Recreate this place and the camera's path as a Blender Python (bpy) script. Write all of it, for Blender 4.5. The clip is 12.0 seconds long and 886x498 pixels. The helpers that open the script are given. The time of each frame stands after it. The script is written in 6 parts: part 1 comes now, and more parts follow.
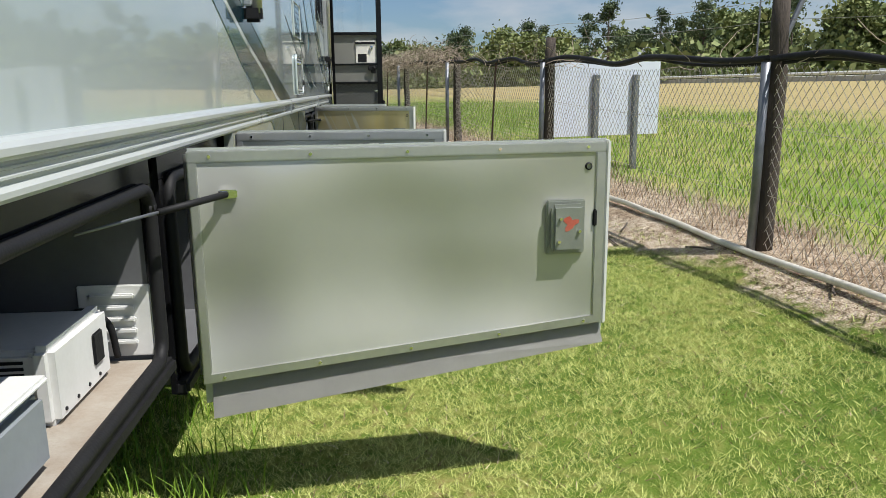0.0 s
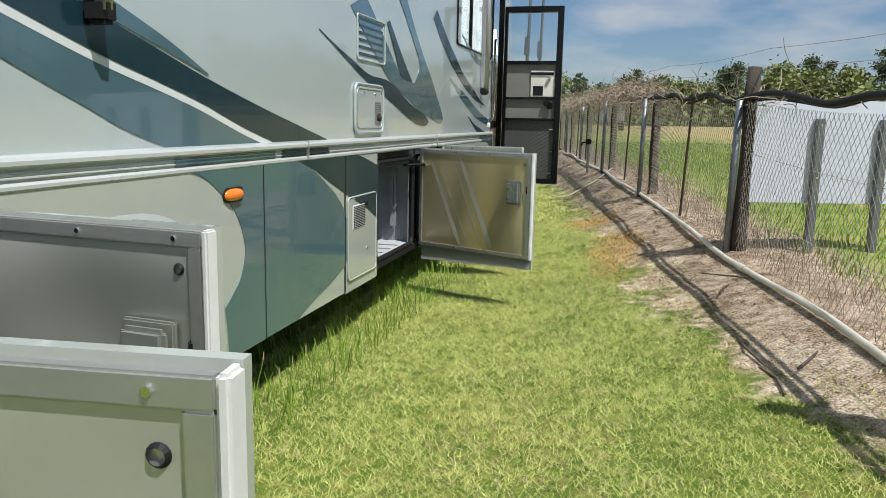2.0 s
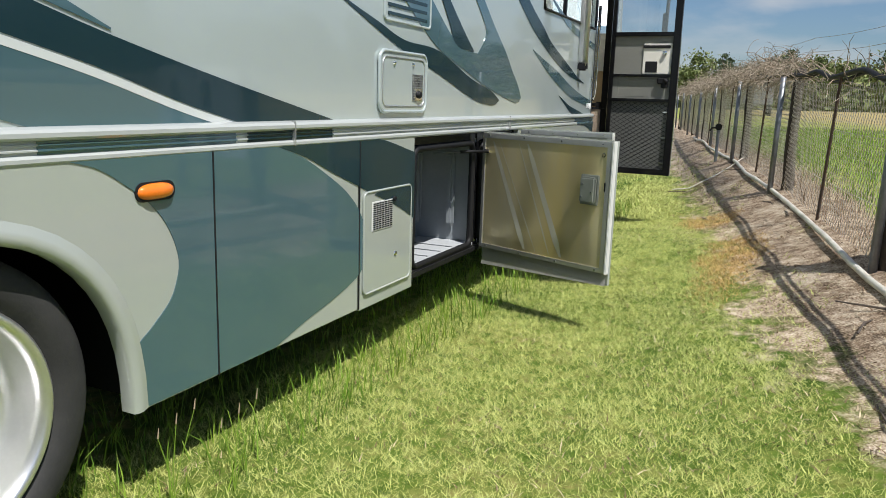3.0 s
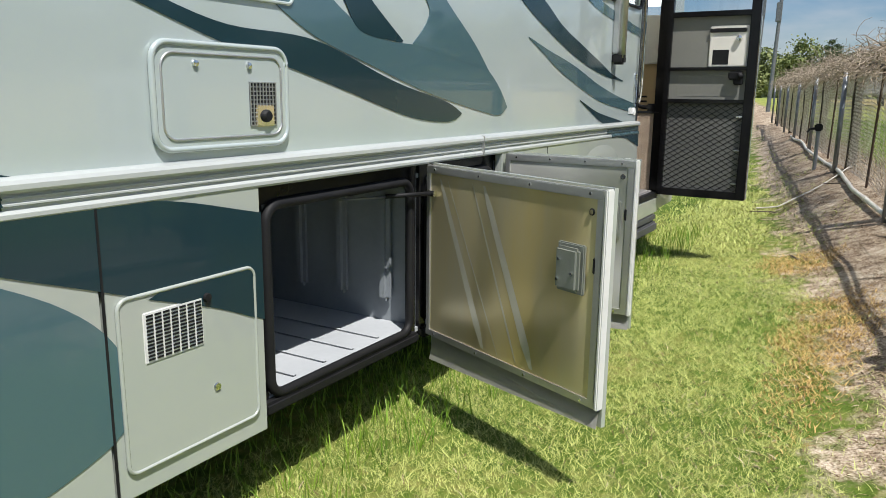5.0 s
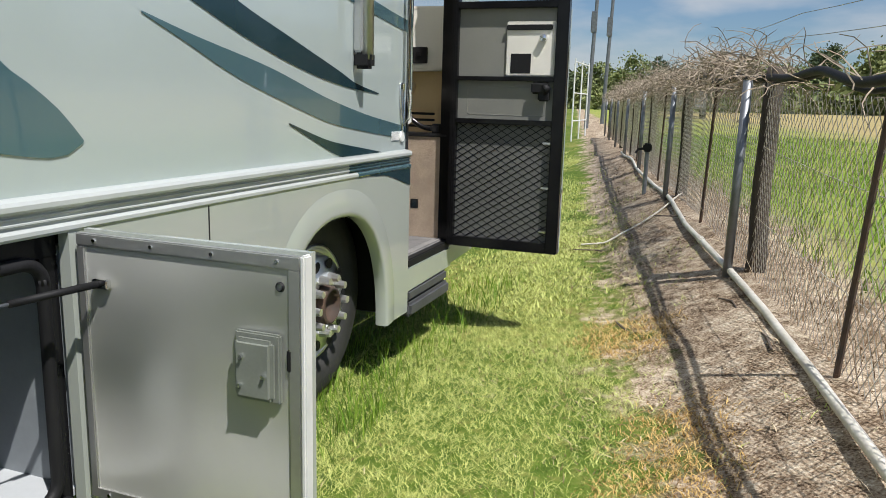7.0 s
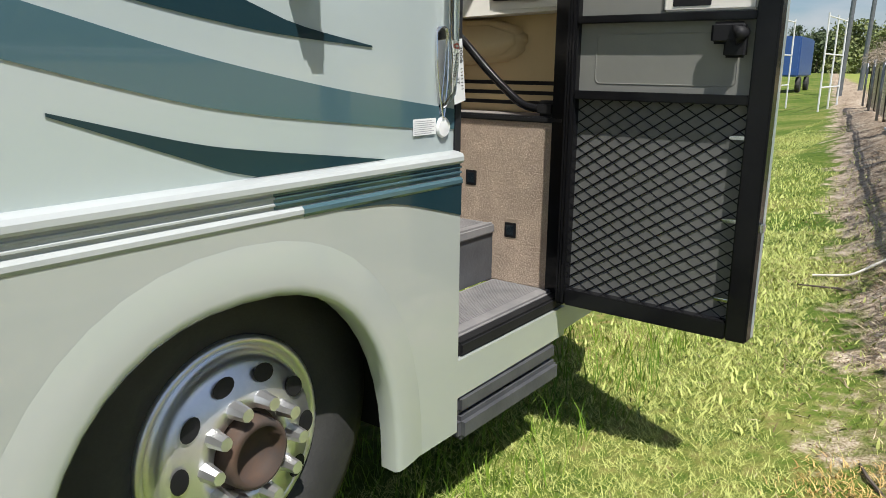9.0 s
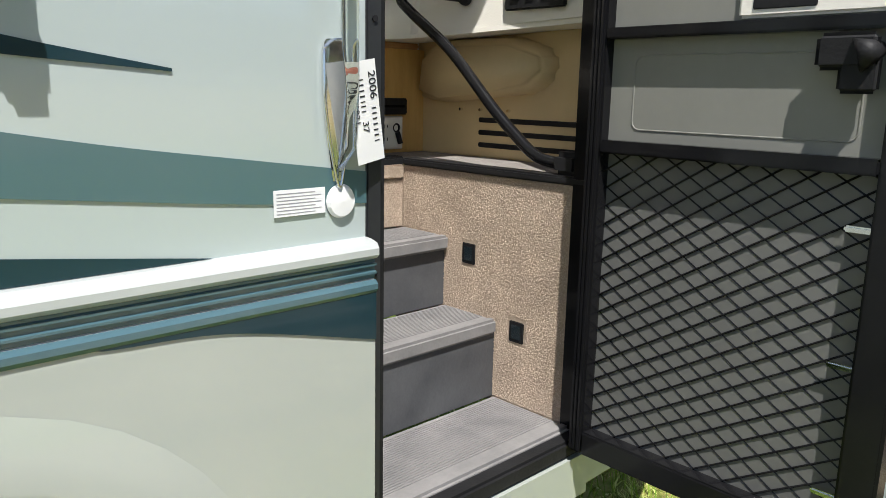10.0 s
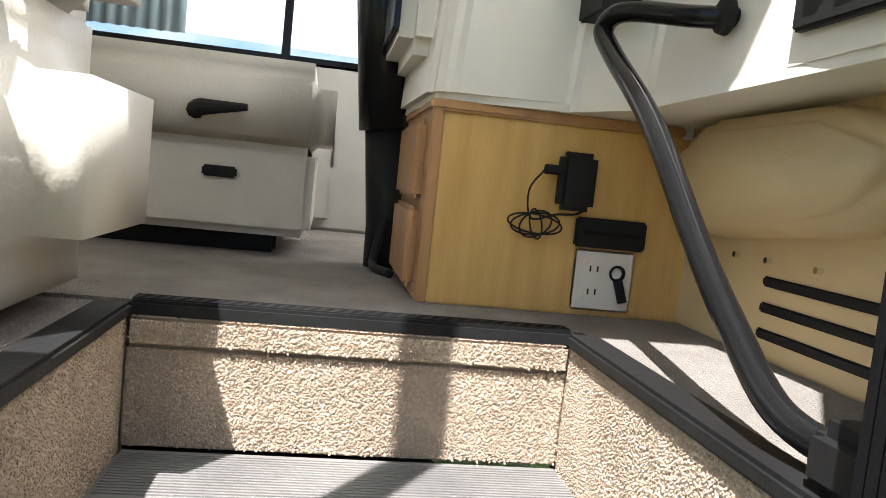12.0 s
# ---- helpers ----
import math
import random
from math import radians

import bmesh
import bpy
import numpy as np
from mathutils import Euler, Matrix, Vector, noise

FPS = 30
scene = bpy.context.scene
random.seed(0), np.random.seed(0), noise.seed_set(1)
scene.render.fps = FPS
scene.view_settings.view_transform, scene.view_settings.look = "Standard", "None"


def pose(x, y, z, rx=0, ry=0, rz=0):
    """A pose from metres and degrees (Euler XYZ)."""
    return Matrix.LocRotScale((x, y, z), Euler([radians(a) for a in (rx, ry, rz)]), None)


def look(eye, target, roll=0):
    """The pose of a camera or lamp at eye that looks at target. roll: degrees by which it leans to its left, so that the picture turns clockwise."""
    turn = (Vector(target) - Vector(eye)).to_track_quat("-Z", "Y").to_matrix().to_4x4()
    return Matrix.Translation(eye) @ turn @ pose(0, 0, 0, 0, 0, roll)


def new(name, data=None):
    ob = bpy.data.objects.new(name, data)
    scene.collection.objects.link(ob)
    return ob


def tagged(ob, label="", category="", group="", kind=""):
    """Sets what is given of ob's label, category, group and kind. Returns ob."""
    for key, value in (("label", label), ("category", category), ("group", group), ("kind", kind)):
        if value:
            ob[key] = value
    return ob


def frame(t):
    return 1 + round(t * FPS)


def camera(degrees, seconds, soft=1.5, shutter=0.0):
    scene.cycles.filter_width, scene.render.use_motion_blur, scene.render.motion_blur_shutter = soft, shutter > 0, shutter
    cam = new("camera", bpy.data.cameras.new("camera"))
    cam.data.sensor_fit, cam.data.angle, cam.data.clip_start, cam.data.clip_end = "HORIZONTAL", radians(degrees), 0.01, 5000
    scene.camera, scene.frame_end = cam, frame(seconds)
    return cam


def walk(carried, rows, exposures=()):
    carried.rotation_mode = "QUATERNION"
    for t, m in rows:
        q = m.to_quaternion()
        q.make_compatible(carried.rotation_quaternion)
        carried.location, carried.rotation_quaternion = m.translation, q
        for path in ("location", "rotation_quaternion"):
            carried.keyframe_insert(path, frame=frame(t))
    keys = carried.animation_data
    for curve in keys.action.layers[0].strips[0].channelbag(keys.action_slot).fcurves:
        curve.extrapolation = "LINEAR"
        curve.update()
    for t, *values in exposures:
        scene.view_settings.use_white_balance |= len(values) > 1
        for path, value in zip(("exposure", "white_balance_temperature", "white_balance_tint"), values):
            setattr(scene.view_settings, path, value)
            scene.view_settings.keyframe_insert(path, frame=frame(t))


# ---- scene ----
cam = camera(60.9, 12.0, soft=0.75)
PATH = [
    (0, (0.076, 0.329, 1.283), (0.246, 2.277, 0.864), -0.6),
    (0.5, (0.401, 0.711, 1.263), (0.439, 2.667, 0.846), 0.2),
    (1, (0.64, 1.139, 1.282), (0.512, 3.096, 0.891), 0.3),
    (1.5, (0.864, 1.593, 1.309), (0.568, 3.54, 0.959), 0.8),
    (2, (1.095, 2.049, 1.33), (0.615, 3.961, 0.993), 1.2),
    (2.5, (1.175, 2.567, 1.344), (0.536, 4.429, 0.989), 1.8),
    (3, (1.26, 3.073, 1.32), (0.463, 4.865, 0.927), 1.8),
    (3.2, (1.289, 3.234, 1.335), (0.434, 4.995, 0.924), 1.5),
    (4.8, (1.197, 4.748, 1.381), (0.107, 6.373, 0.966), 1.1),
    (5, (1.179, 4.914, 1.413), (0.176, 6.595, 1.003), 0.7),
    (5.5, (1.139, 5.377, 1.409), (0.371, 7.178, 1.001), 1.1),
    (6, (1.084, 5.852, 1.408), (0.409, 7.687, 0.988), 1.3),
    (6.5, (1.023, 6.326, 1.431), (0.398, 8.183, 1.027), 1.2),
    (7, (1.031, 6.818, 1.464), (0.372, 8.667, 1.082), 1.6),
    (7.2, (1.013, 7.002, 1.474), (0.324, 8.838, 1.08), 2.2),
    (8.8, (0.775, 8.557, 1.453), (-0.359, 10.134, 0.977), 1.1),
    (9, (0.765, 8.742, 1.452), (-0.39, 10.305, 0.98), 0.6),
    (9.5, (0.693, 9.23, 1.459), (-0.583, 10.701, 1.001), 0.7),
    (10, (0.544, 9.69, 1.473), (-0.863, 11.052, 1.066), 1.2),
    (10.5, (0.449, 10.087, 1.494), (-1.039, 11.367, 1.109), 2.2),
    (11, (0.311, 10.381, 1.499), (-1.397, 11.356, 1.133), 3.8),
    (11.5, (0.088, 10.623, 1.502), (-1.744, 11.369, 1.204), 4.6),
    (12, (-0.106, 10.825, 1.486), (-2.073, 11.141, 1.312), 6.0),
]
walk(cam, [(t, look(eye, target, roll)) for t, eye, target, roll in PATH],
     exposures=[(0, 0.28), (2.5, 0.2), (5.0, 0.3), (7.2, 0.26), (9.0, 0.34), (9.5, 0.5), (10.0, 0.58), (10.5, 0.74), (11.0, 0.88), (11.5, 1.22), (12.0, 1.5)])
# ---------------------------------------------------------------- light
SUN_TO = Vector((0.465, -0.32, 1.0)).normalized()
world = bpy.data.worlds.new("world")
scene.world = world
world.use_nodes = True
wt = world.node_tree
wt.nodes.clear()
sky = wt.nodes.new("ShaderNodeTexSky")
sky.sky_type = "NISHITA"
sky.sun_disc = False
sky.sun_elevation = math.asin(SUN_TO.z)
sky.sun_rotation = math.atan2(SUN_TO.x, SUN_TO.y)
sky.air_density, sky.dust_density, sky.ozone_density = 1.0, 0.7, 1.4
bg = wt.nodes.new("ShaderNodeBackground")
bg.inputs["Strength"].default_value = 0.062
wo = wt.nodes.new("ShaderNodeOutputWorld")
# thin white clouds over the blue
tc = wt.nodes.new("ShaderNodeTexCoord")
mp = wt.nodes.new("ShaderNodeMapping")
mp.inputs["Scale"].default_value = (1.6, 1.6, 5.0)
cn = wt.nodes.new("ShaderNodeTexNoise")
cn.inputs["Scale"].default_value = 4.2
cn.inputs["Detail"].default_value = 7
cr = wt.nodes.new("ShaderNodeValToRGB")
cr.color_ramp.elements[0].position, cr.color_ramp.elements[1].position = 0.40, 0.82
cm = wt.nodes.new("ShaderNodeMix")
cm.data_type = "RGBA"
cm.inputs[7].default_value = (8.0, 8.3, 8.8, 1)
wt.links.new(tc.outputs["Generated"], mp.inputs["Vector"])
wt.links.new(mp.outputs["Vector"], cn.inputs["Vector"])
wt.links.new(cn.outputs["Fac"], cr.inputs["Fac"])
wt.links.new(cr.outputs["Color"], cm.inputs[0])
tintn = wt.nodes.new("ShaderNodeMix")
tintn.data_type, tintn.blend_type = "RGBA", "MULTIPLY"
tintn.inputs[0].default_value = 1.0
tintn.inputs[7].default_value = (0.84, 1.0, 1.2, 1)
wt.links.new(sky.outputs["Color"], tintn.inputs[6])
wt.links.new(tintn.outputs[2], cm.inputs[6])
wt.links.new(cm.outputs[2], bg.inputs["Color"])
wt.links.new(bg.outputs["Background"], wo.inputs["Surface"])
sun = new("sun", bpy.data.lights.new("sun", "SUN"))
sun.data.energy, sun.data.angle, sun.data.color = 5.0, radians(0.53), (1.0, 0.975, 0.94)
sun.matrix_world = look(SUN_TO * 60, (0, 0, 0))
# area lamps added at the driver window and the windscreen to brighten the cab
for eye, to, w, h, power in (((-2.86, 10.5, 2.3), (-1.0, 10.8, 1.6), 1.4, 0.8, 3.0), ((-1.75, 11.66, 2.5), (-1.7, 10.3, 1.5), 2.1, 0.8, 10.0)):
    sl = new("window_fill_light", bpy.data.lights.new("window_fill_light", "AREA"))
    sl.data.shape, sl.data.size, sl.data.size_y, sl.data.energy, sl.data.color = "RECTANGLE", w, h, power, (1.0, 0.97, 0.92)
    sl.matrix_world = look(eye, to)


# ---------------------------------------------------------------- materials
def mat(name, c1, c2=None, scale=6.0, rough=0.5, metal=0.0, bump=0.0, bscale=60.0, coat=0.0, fine=0.25, stretch=(1, 1, 1), island=0.0, spec=0.5, rvar=0.08, obj=0.0, bdist=0.01, bdetail=4):
    m = bpy.data.materials.new(name)
    m.use_nodes = True
    nt = m.node_tree
    p = nt.nodes["Principled BSDF"]
    c2 = c2 or tuple(c * 0.82 for c in c1)
    t = nt.nodes.new("ShaderNodeTexCoord")
    mapping = nt.nodes.new("ShaderNodeMapping")
    mapping.inputs["Scale"].default_value = stretch
    nt.links.new(t.outputs["Object"], mapping.inputs["Vector"])
    n1 = nt.nodes.new("ShaderNodeTexNoise")
    n1.inputs["Scale"].default_value, n1.inputs["Detail"].default_value = scale, 5
    n2 = nt.nodes.new("ShaderNodeTexNoise")
    n2.inputs["Scale"].default_value, n2.inputs["Detail"].default_value = scale * 14, 3
    for n in (n1, n2):
        nt.links.new(mapping.outputs["Vector"], n.inputs["Vector"])
    add = nt.nodes.new("ShaderNodeMath")
    add.operation = "MULTIPLY_ADD"
    add.inputs[1].default_value = fine
    nt.links.new(n2.outputs["Fac"], add.inputs[0])
    nt.links.new(n1.outputs["Fac"], add.inputs[2])
    last = add
    if island or obj:
        g = nt.nodes.new("ShaderNodeNewGeometry" if island else "ShaderNodeObjectInfo")
        a2 = nt.nodes.new("ShaderNodeMath")
        a2.operation = "MULTIPLY_ADD"
        a2.inputs[1].default_value = island or obj
        nt.links.new(g.outputs["Random Per Island" if island else "Random"], a2.inputs[0])
        nt.links.new(add.outputs[0], a2.inputs[2])
        last = a2
    r = nt.nodes.new("ShaderNodeValToRGB")
    span = fine + (island or obj)
    r.color_ramp.elements[0].position, r.color_ramp.elements[1].position = 0.32 + span * 0.3, 0.68 + span * 0.7
    r.color_ramp.elements[0].color, r.color_ramp.elements[1].color = (*c1, 1), (*c2, 1)
    nt.links.new(last.outputs[0], r.inputs["Fac"])
    nt.links.new(r.outputs["Color"], p.inputs["Base Color"])
    p.inputs["Metallic"].default_value = metal
    p.inputs["Specular IOR Level"].default_value = spec
    if coat:
        p.inputs["Coat Weight"].default_value, p.inputs["Coat Roughness"].default_value = coat, 0.03
    rr = nt.nodes.new("ShaderNodeMapRange")
    rr.inputs["To Min"].default_value, rr.inputs["To Max"].default_value = max(0.02, rough - rvar), min(1, rough + rvar)
    nt.links.new(n1.outputs["Fac"], rr.inputs["Value"])
    nt.links.new(rr.outputs["Result"], p.inputs["Roughness"])
    if bump:
        nb = nt.nodes.new("ShaderNodeTexNoise")
        nb.inputs["Scale"].default_value, nb.inputs["Detail"].default_value = bscale, bdetail
        nt.links.new(mapping.outputs["Vector"], nb.inputs["Vector"])
        b = nt.nodes.new("ShaderNodeBump")
        b.inputs["Strength"].default_value, b.inputs["Distance"].default_value = bump, bdist
        nt.links.new(nb.outputs["Fac"], b.inputs["Height"])
        nt.links.new(b.outputs["Normal"], p.inputs["Normal"])
    return m


SILVER = mat("silver_green_paint", (0.47, 0.53, 0.525), (0.445, 0.505, 0.50), 0.8, 0.2, 0.15, coat=0.9, fine=0.1, rvar=0.03)
SAGE = mat("sage_beige_paint", (0.44, 0.47, 0.43), (0.415, 0.445, 0.405), 0.9, 0.22, 0.1, coat=0.9, fine=0.1, rvar=0.03)
TEAL = mat("teal_paint", (0.085, 0.165, 0.195), (0.075, 0.15, 0.18), 0.9, 0.18, 0.25, coat=1.0, fine=0.1, rvar=0.03)
DARKTEAL = mat("dark_teal_paint", (0.014, 0.040, 0.052), (0.011, 0.034, 0.044), 0.9, 0.16, 0.1, coat=0.35, spec=0.35, fine=0.1, rvar=0.03)
WHITELINE = mat("pale_pinstripe_paint", (0.66, 0.69, 0.68), (0.62, 0.65, 0.64), 1.0, 0.25, coat=0.8)
RAILPAINT = mat("white_trim_rail", (0.47, 0.495, 0.48), (0.42, 0.44, 0.43), 3.0, 0.3, coat=0.5)
ALU = mat("satin_aluminium", (0.62, 0.62, 0.61), (0.48, 0.48, 0.47), 4, 0.42, 0.85, bump=0.03, bscale=90)
DOORSKIN = mat("grey_green_door_liner", (0.54, 0.54, 0.505), (0.47, 0.475, 0.44), 1.4, 0.24, 0.33, bump=1.0, bscale=2.3, fine=0.12, bdist=0.12, rvar=0.04, bdetail=0)
# gold in this liner's colour stands in for reflected dry grass and earth
GOLDSKIN = mat("brushed_reflection_gold_liner", (0.58, 0.54, 0.41), (0.66, 0.54, 0.25), 1.7, 0.3, 0.55, stretch=(1.6, 1.6, 0.3), bump=0.9, bscale=2.4, fine=0.15, bdist=0.08, rvar=0.04, bdetail=0)
# paler liner tone for the reflections drawn on the gold door
STREAK = mat("pale_reflection_streak", (0.70, 0.67, 0.56), (0.62, 0.59, 0.48), 3, 0.34, 0.5)
GREYBOX = mat("grey_latch_cover", (0.31, 0.33, 0.29), (0.24, 0.255, 0.225), 9, 0.4, 0.4)
RUST = mat("red_grease_mark", (0.42, 0.06, 0.03), (0.5, 0.16, 0.11), 22, 0.6)
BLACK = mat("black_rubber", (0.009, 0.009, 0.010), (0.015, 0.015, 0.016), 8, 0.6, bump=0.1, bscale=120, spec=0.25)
BLACKPAINT = mat("black_gloss_frame", (0.007, 0.007, 0.008), (0.011, 0.011, 0.012), 6, 0.15, 0.0, spec=0.2, coat=0.05, rvar=0.04)
TYRE = mat("worn_black_tyre_rubber", (0.022, 0.022, 0.022), (0.04, 0.039, 0.037), 7, 0.75, bump=0.15, bscale=70)
POLISHED = mat("polished_aluminium_wheel", (0.88, 0.88, 0.87), (0.76, 0.76, 0.75), 6, 0.34, 0.9)
JAMB = mat("dark_grey_anodised_jamb", (0.05, 0.052, 0.056), (0.034, 0.036, 0.04), 5, 0.4, 0.5)
CHROME = mat("chrome", (0.85, 0.85, 0.85), (0.78, 0.78, 0.78), 6, 0.08, 1.0)
# one bay liner in two tones: floor lightened as sunlit, walls darkened as shaded
LINER_SUNLIT = mat("sunlit_grey_bay_floor", (0.47, 0.49, 0.51), (0.39, 0.41, 0.43), 3, 0.45, bump=0.05, bscale=40)
LINER = mat("grey_plastic_bay_liner", (0.26, 0.285, 0.305), (0.20, 0.22, 0.24), 3, 0.5, bump=0.05, bscale=40)
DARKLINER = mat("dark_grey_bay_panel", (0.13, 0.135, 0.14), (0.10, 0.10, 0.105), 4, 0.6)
WHITEPLASTIC = mat("aged_white_plastic", (0.72, 0.72, 0.70), (0.60, 0.60, 0.57), 5, 0.45)
ORANGE = mat("orange_marker_lens", (0.95, 0.24, 0.02), (0.85, 0.18, 0.01), 10, 0.2, coat=0.8)
CONCRETE = mat("dusty_sill", (0.36, 0.33, 0.28), (0.25, 0.2, 0.15), 7, 0.85, bump=0.2)
CARPET = mat("beige_carpet", (0.54, 0.44, 0.34), (0.38, 0.30, 0.23), 12, 0.95, bump=0.3, bscale=420, fine=0.6, spec=0.1, bdist=0.004)
PILE = mat("carpet_tufts", (0.58, 0.47, 0.37), (0.40, 0.32, 0.25), 9, 0.95, fine=0.3, island=0.4, spec=0.08)
GREYCARPET = mat("grey_worn_carpet", (0.31, 0.285, 0.265), (0.22, 0.20, 0.185), 9, 0.95, bump=0.8, bscale=220, fine=0.5, spec=0.1)
TREAD = mat("grey_ribbed_vinyl", (0.24, 0.23, 0.225), (0.16, 0.155, 0.155), 8, 0.6, bump=0.1)
RISER = mat("scuffed_dark_riser", (0.055, 0.057, 0.062), (0.09, 0.092, 0.097), 10, 0.5, bump=0.1)
WOOD = mat("golden_oak_veneer", (0.74, 0.48, 0.17), (0.58, 0.34, 0.10), 5, 0.38, stretch=(6, 6, 0.6), coat=0.25, fine=0.4)
WOODDARK = mat("oak_drawer_front", (0.50, 0.28, 0.12), (0.40, 0.21, 0.085), 5, 0.4, stretch=(6, 6, 0.6), coat=0.25, fine=0.4)
TAN = mat("tan_moulded_plastic", (0.66, 0.51, 0.28), (0.60, 0.46, 0.25), 3, 0.55, bump=0.08, bscale=200)
CREAM = mat("cream_dash_plastic", (0.78, 0.75, 0.68), (0.74, 0.71, 0.64), 3, 0.5, bump=0.08, bscale=220)
LEATHER = mat("pale_grey_leather", (0.66, 0.62, 0.55), (0.58, 0.54, 0.48), 6, 0.45, bump=0.15, bscale=160)
GREYTRIM = mat("grey_vinyl_trim", (0.50, 0.49, 0.47), (0.44, 0.43, 0.41), 6, 0.6)
SCREEN = mat("grey_screen_panel", (0.135, 0.135, 0.128), (0.11, 0.11, 0.104), 3, 0.55)
INNERDOOR = mat("grey_beige_door_trim", (0.22, 0.22, 0.195), (0.19, 0.19, 0.17), 3, 0.5)
PAPER = mat("white_paper", (0.78, 0.78, 0.77), (0.72, 0.72, 0.71), 10, 0.7)
INK = mat("black_ink", (0.012, 0.012, 0.015), rough=0.6)
WOODPOST = mat("weathered_dark_timber", (0.085, 0.065, 0.05), (0.045, 0.036, 0.03), 5, 0.9, bump=0.7, bscale=40, stretch=(4, 4, 0.5), fine=0.5)
GALV = mat("galvanised_steel", (0.25, 0.265, 0.29), (0.16, 0.17, 0.185), 9, 0.5, 0.7)
WIRE = mat("galvanised_wire", (0.58, 0.55, 0.50), (0.34, 0.29, 0.25), 9, 0.5, 0.4)
RUSTYSTEEL = mat("dark_rusty_steel", (0.05, 0.04, 0.035), (0.09, 0.05, 0.03), 12, 0.8)
PVC = mat("grey_white_pipe", (0.74, 0.71, 0.64), (0.52, 0.48, 0.41), 6, 0.55, fine=0.4)
SIGNBACK = mat("pale_sign_sheet", (0.62, 0.66, 0.74), (0.55, 0.59, 0.68), 4, 0.45)
VINE = mat("dead_grey_vine", (0.42, 0.35, 0.27), (0.24, 0.19, 0.14), 6, 0.9, island=0.4)
BLADE = mat("grass_blade", (0.038, 0.080, 0.011), (0.51, 0.545, 0.175), 2.2, 0.55, island=0.9, fine=0.75, spec=0.3)
DRYBLADE = mat("scorched_orange_grass", (0.30, 0.17, 0.06), (0.62, 0.43, 0.17), 1.5, 0.7, island=0.8, fine=0.2, spec=0.15)
LUSH = mat("long_grass_blade", (0.11, 0.23, 0.022), (0.22, 0.33, 0.04), 1.5, 0.5, island=0.5, spec=0.25)
STRAW = mat("dry_straw", (0.60, 0.50, 0.34), (0.19, 0.13, 0.08), 3, 0.9, island=0.8, spec=0.1)
BARK = mat("tree_bark", (0.13, 0.10, 0.08), (0.08, 0.065, 0.05), 3, 0.9, bump=0.4)
LEAF = mat("spring_leaf", (0.12, 0.165, 0.055), (0.23, 0.255, 0.10), 0.12, 0.65, island=0.5, spec=0.2)
PINE = mat("dark_pine_needles", (0.06, 0.09, 0.045), (0.11, 0.14, 0.07), 0.12, 0.7, island=0.5, spec=0.2)
FARGREY = mat("far_vehicle_paint", (0.35, 0.35, 0.36), (0.28, 0.28, 0.30), 2, 0.4)
FARWHITE = mat("far_white_paint", (0.75, 0.75, 0.74), (0.66, 0.66, 0.66), 2, 0.4)
FARRED = mat("far_red_paint", (0.34, 0.04, 0.035), rough=0.4)
FARBLUE = mat("far_blue_paint", (0.04, 0.10, 0.30), rough=0.4)
ROADM = mat("pale_highway_concrete", (0.46, 0.45, 0.43), (0.36, 0.355, 0.34), 0.4, 0.85)


def glass_mat(name, tint, rough=0.02):
    m = bpy.data.materials.new(name)
    m.use_nodes = True
    p = m.node_tree.nodes["Principled BSDF"]
    p.inputs["Base Color"].default_value = (*tint, 1)
    p.inputs["Roughness"].default_value = rough
    p.inputs["Transmission Weight"].default_value = 1.0
    p.inputs["IOR"].default_value = 1.45
    return m


GLASS = glass_mat("clear_glass", (0.92, 0.95, 0.95))
TINT = mat("dark_tinted_glass", (0.012, 0.02, 0.024), (0.01, 0.016, 0.02), 2, 0.04, coat=1.0, rvar=0.01)
TINTCLEAR = glass_mat("tinted_clear_glass", (0.55, 0.6, 0.6))
ACRYLIC = glass_mat("clear_acrylic", (0.93, 0.94, 0.86), 0.05)


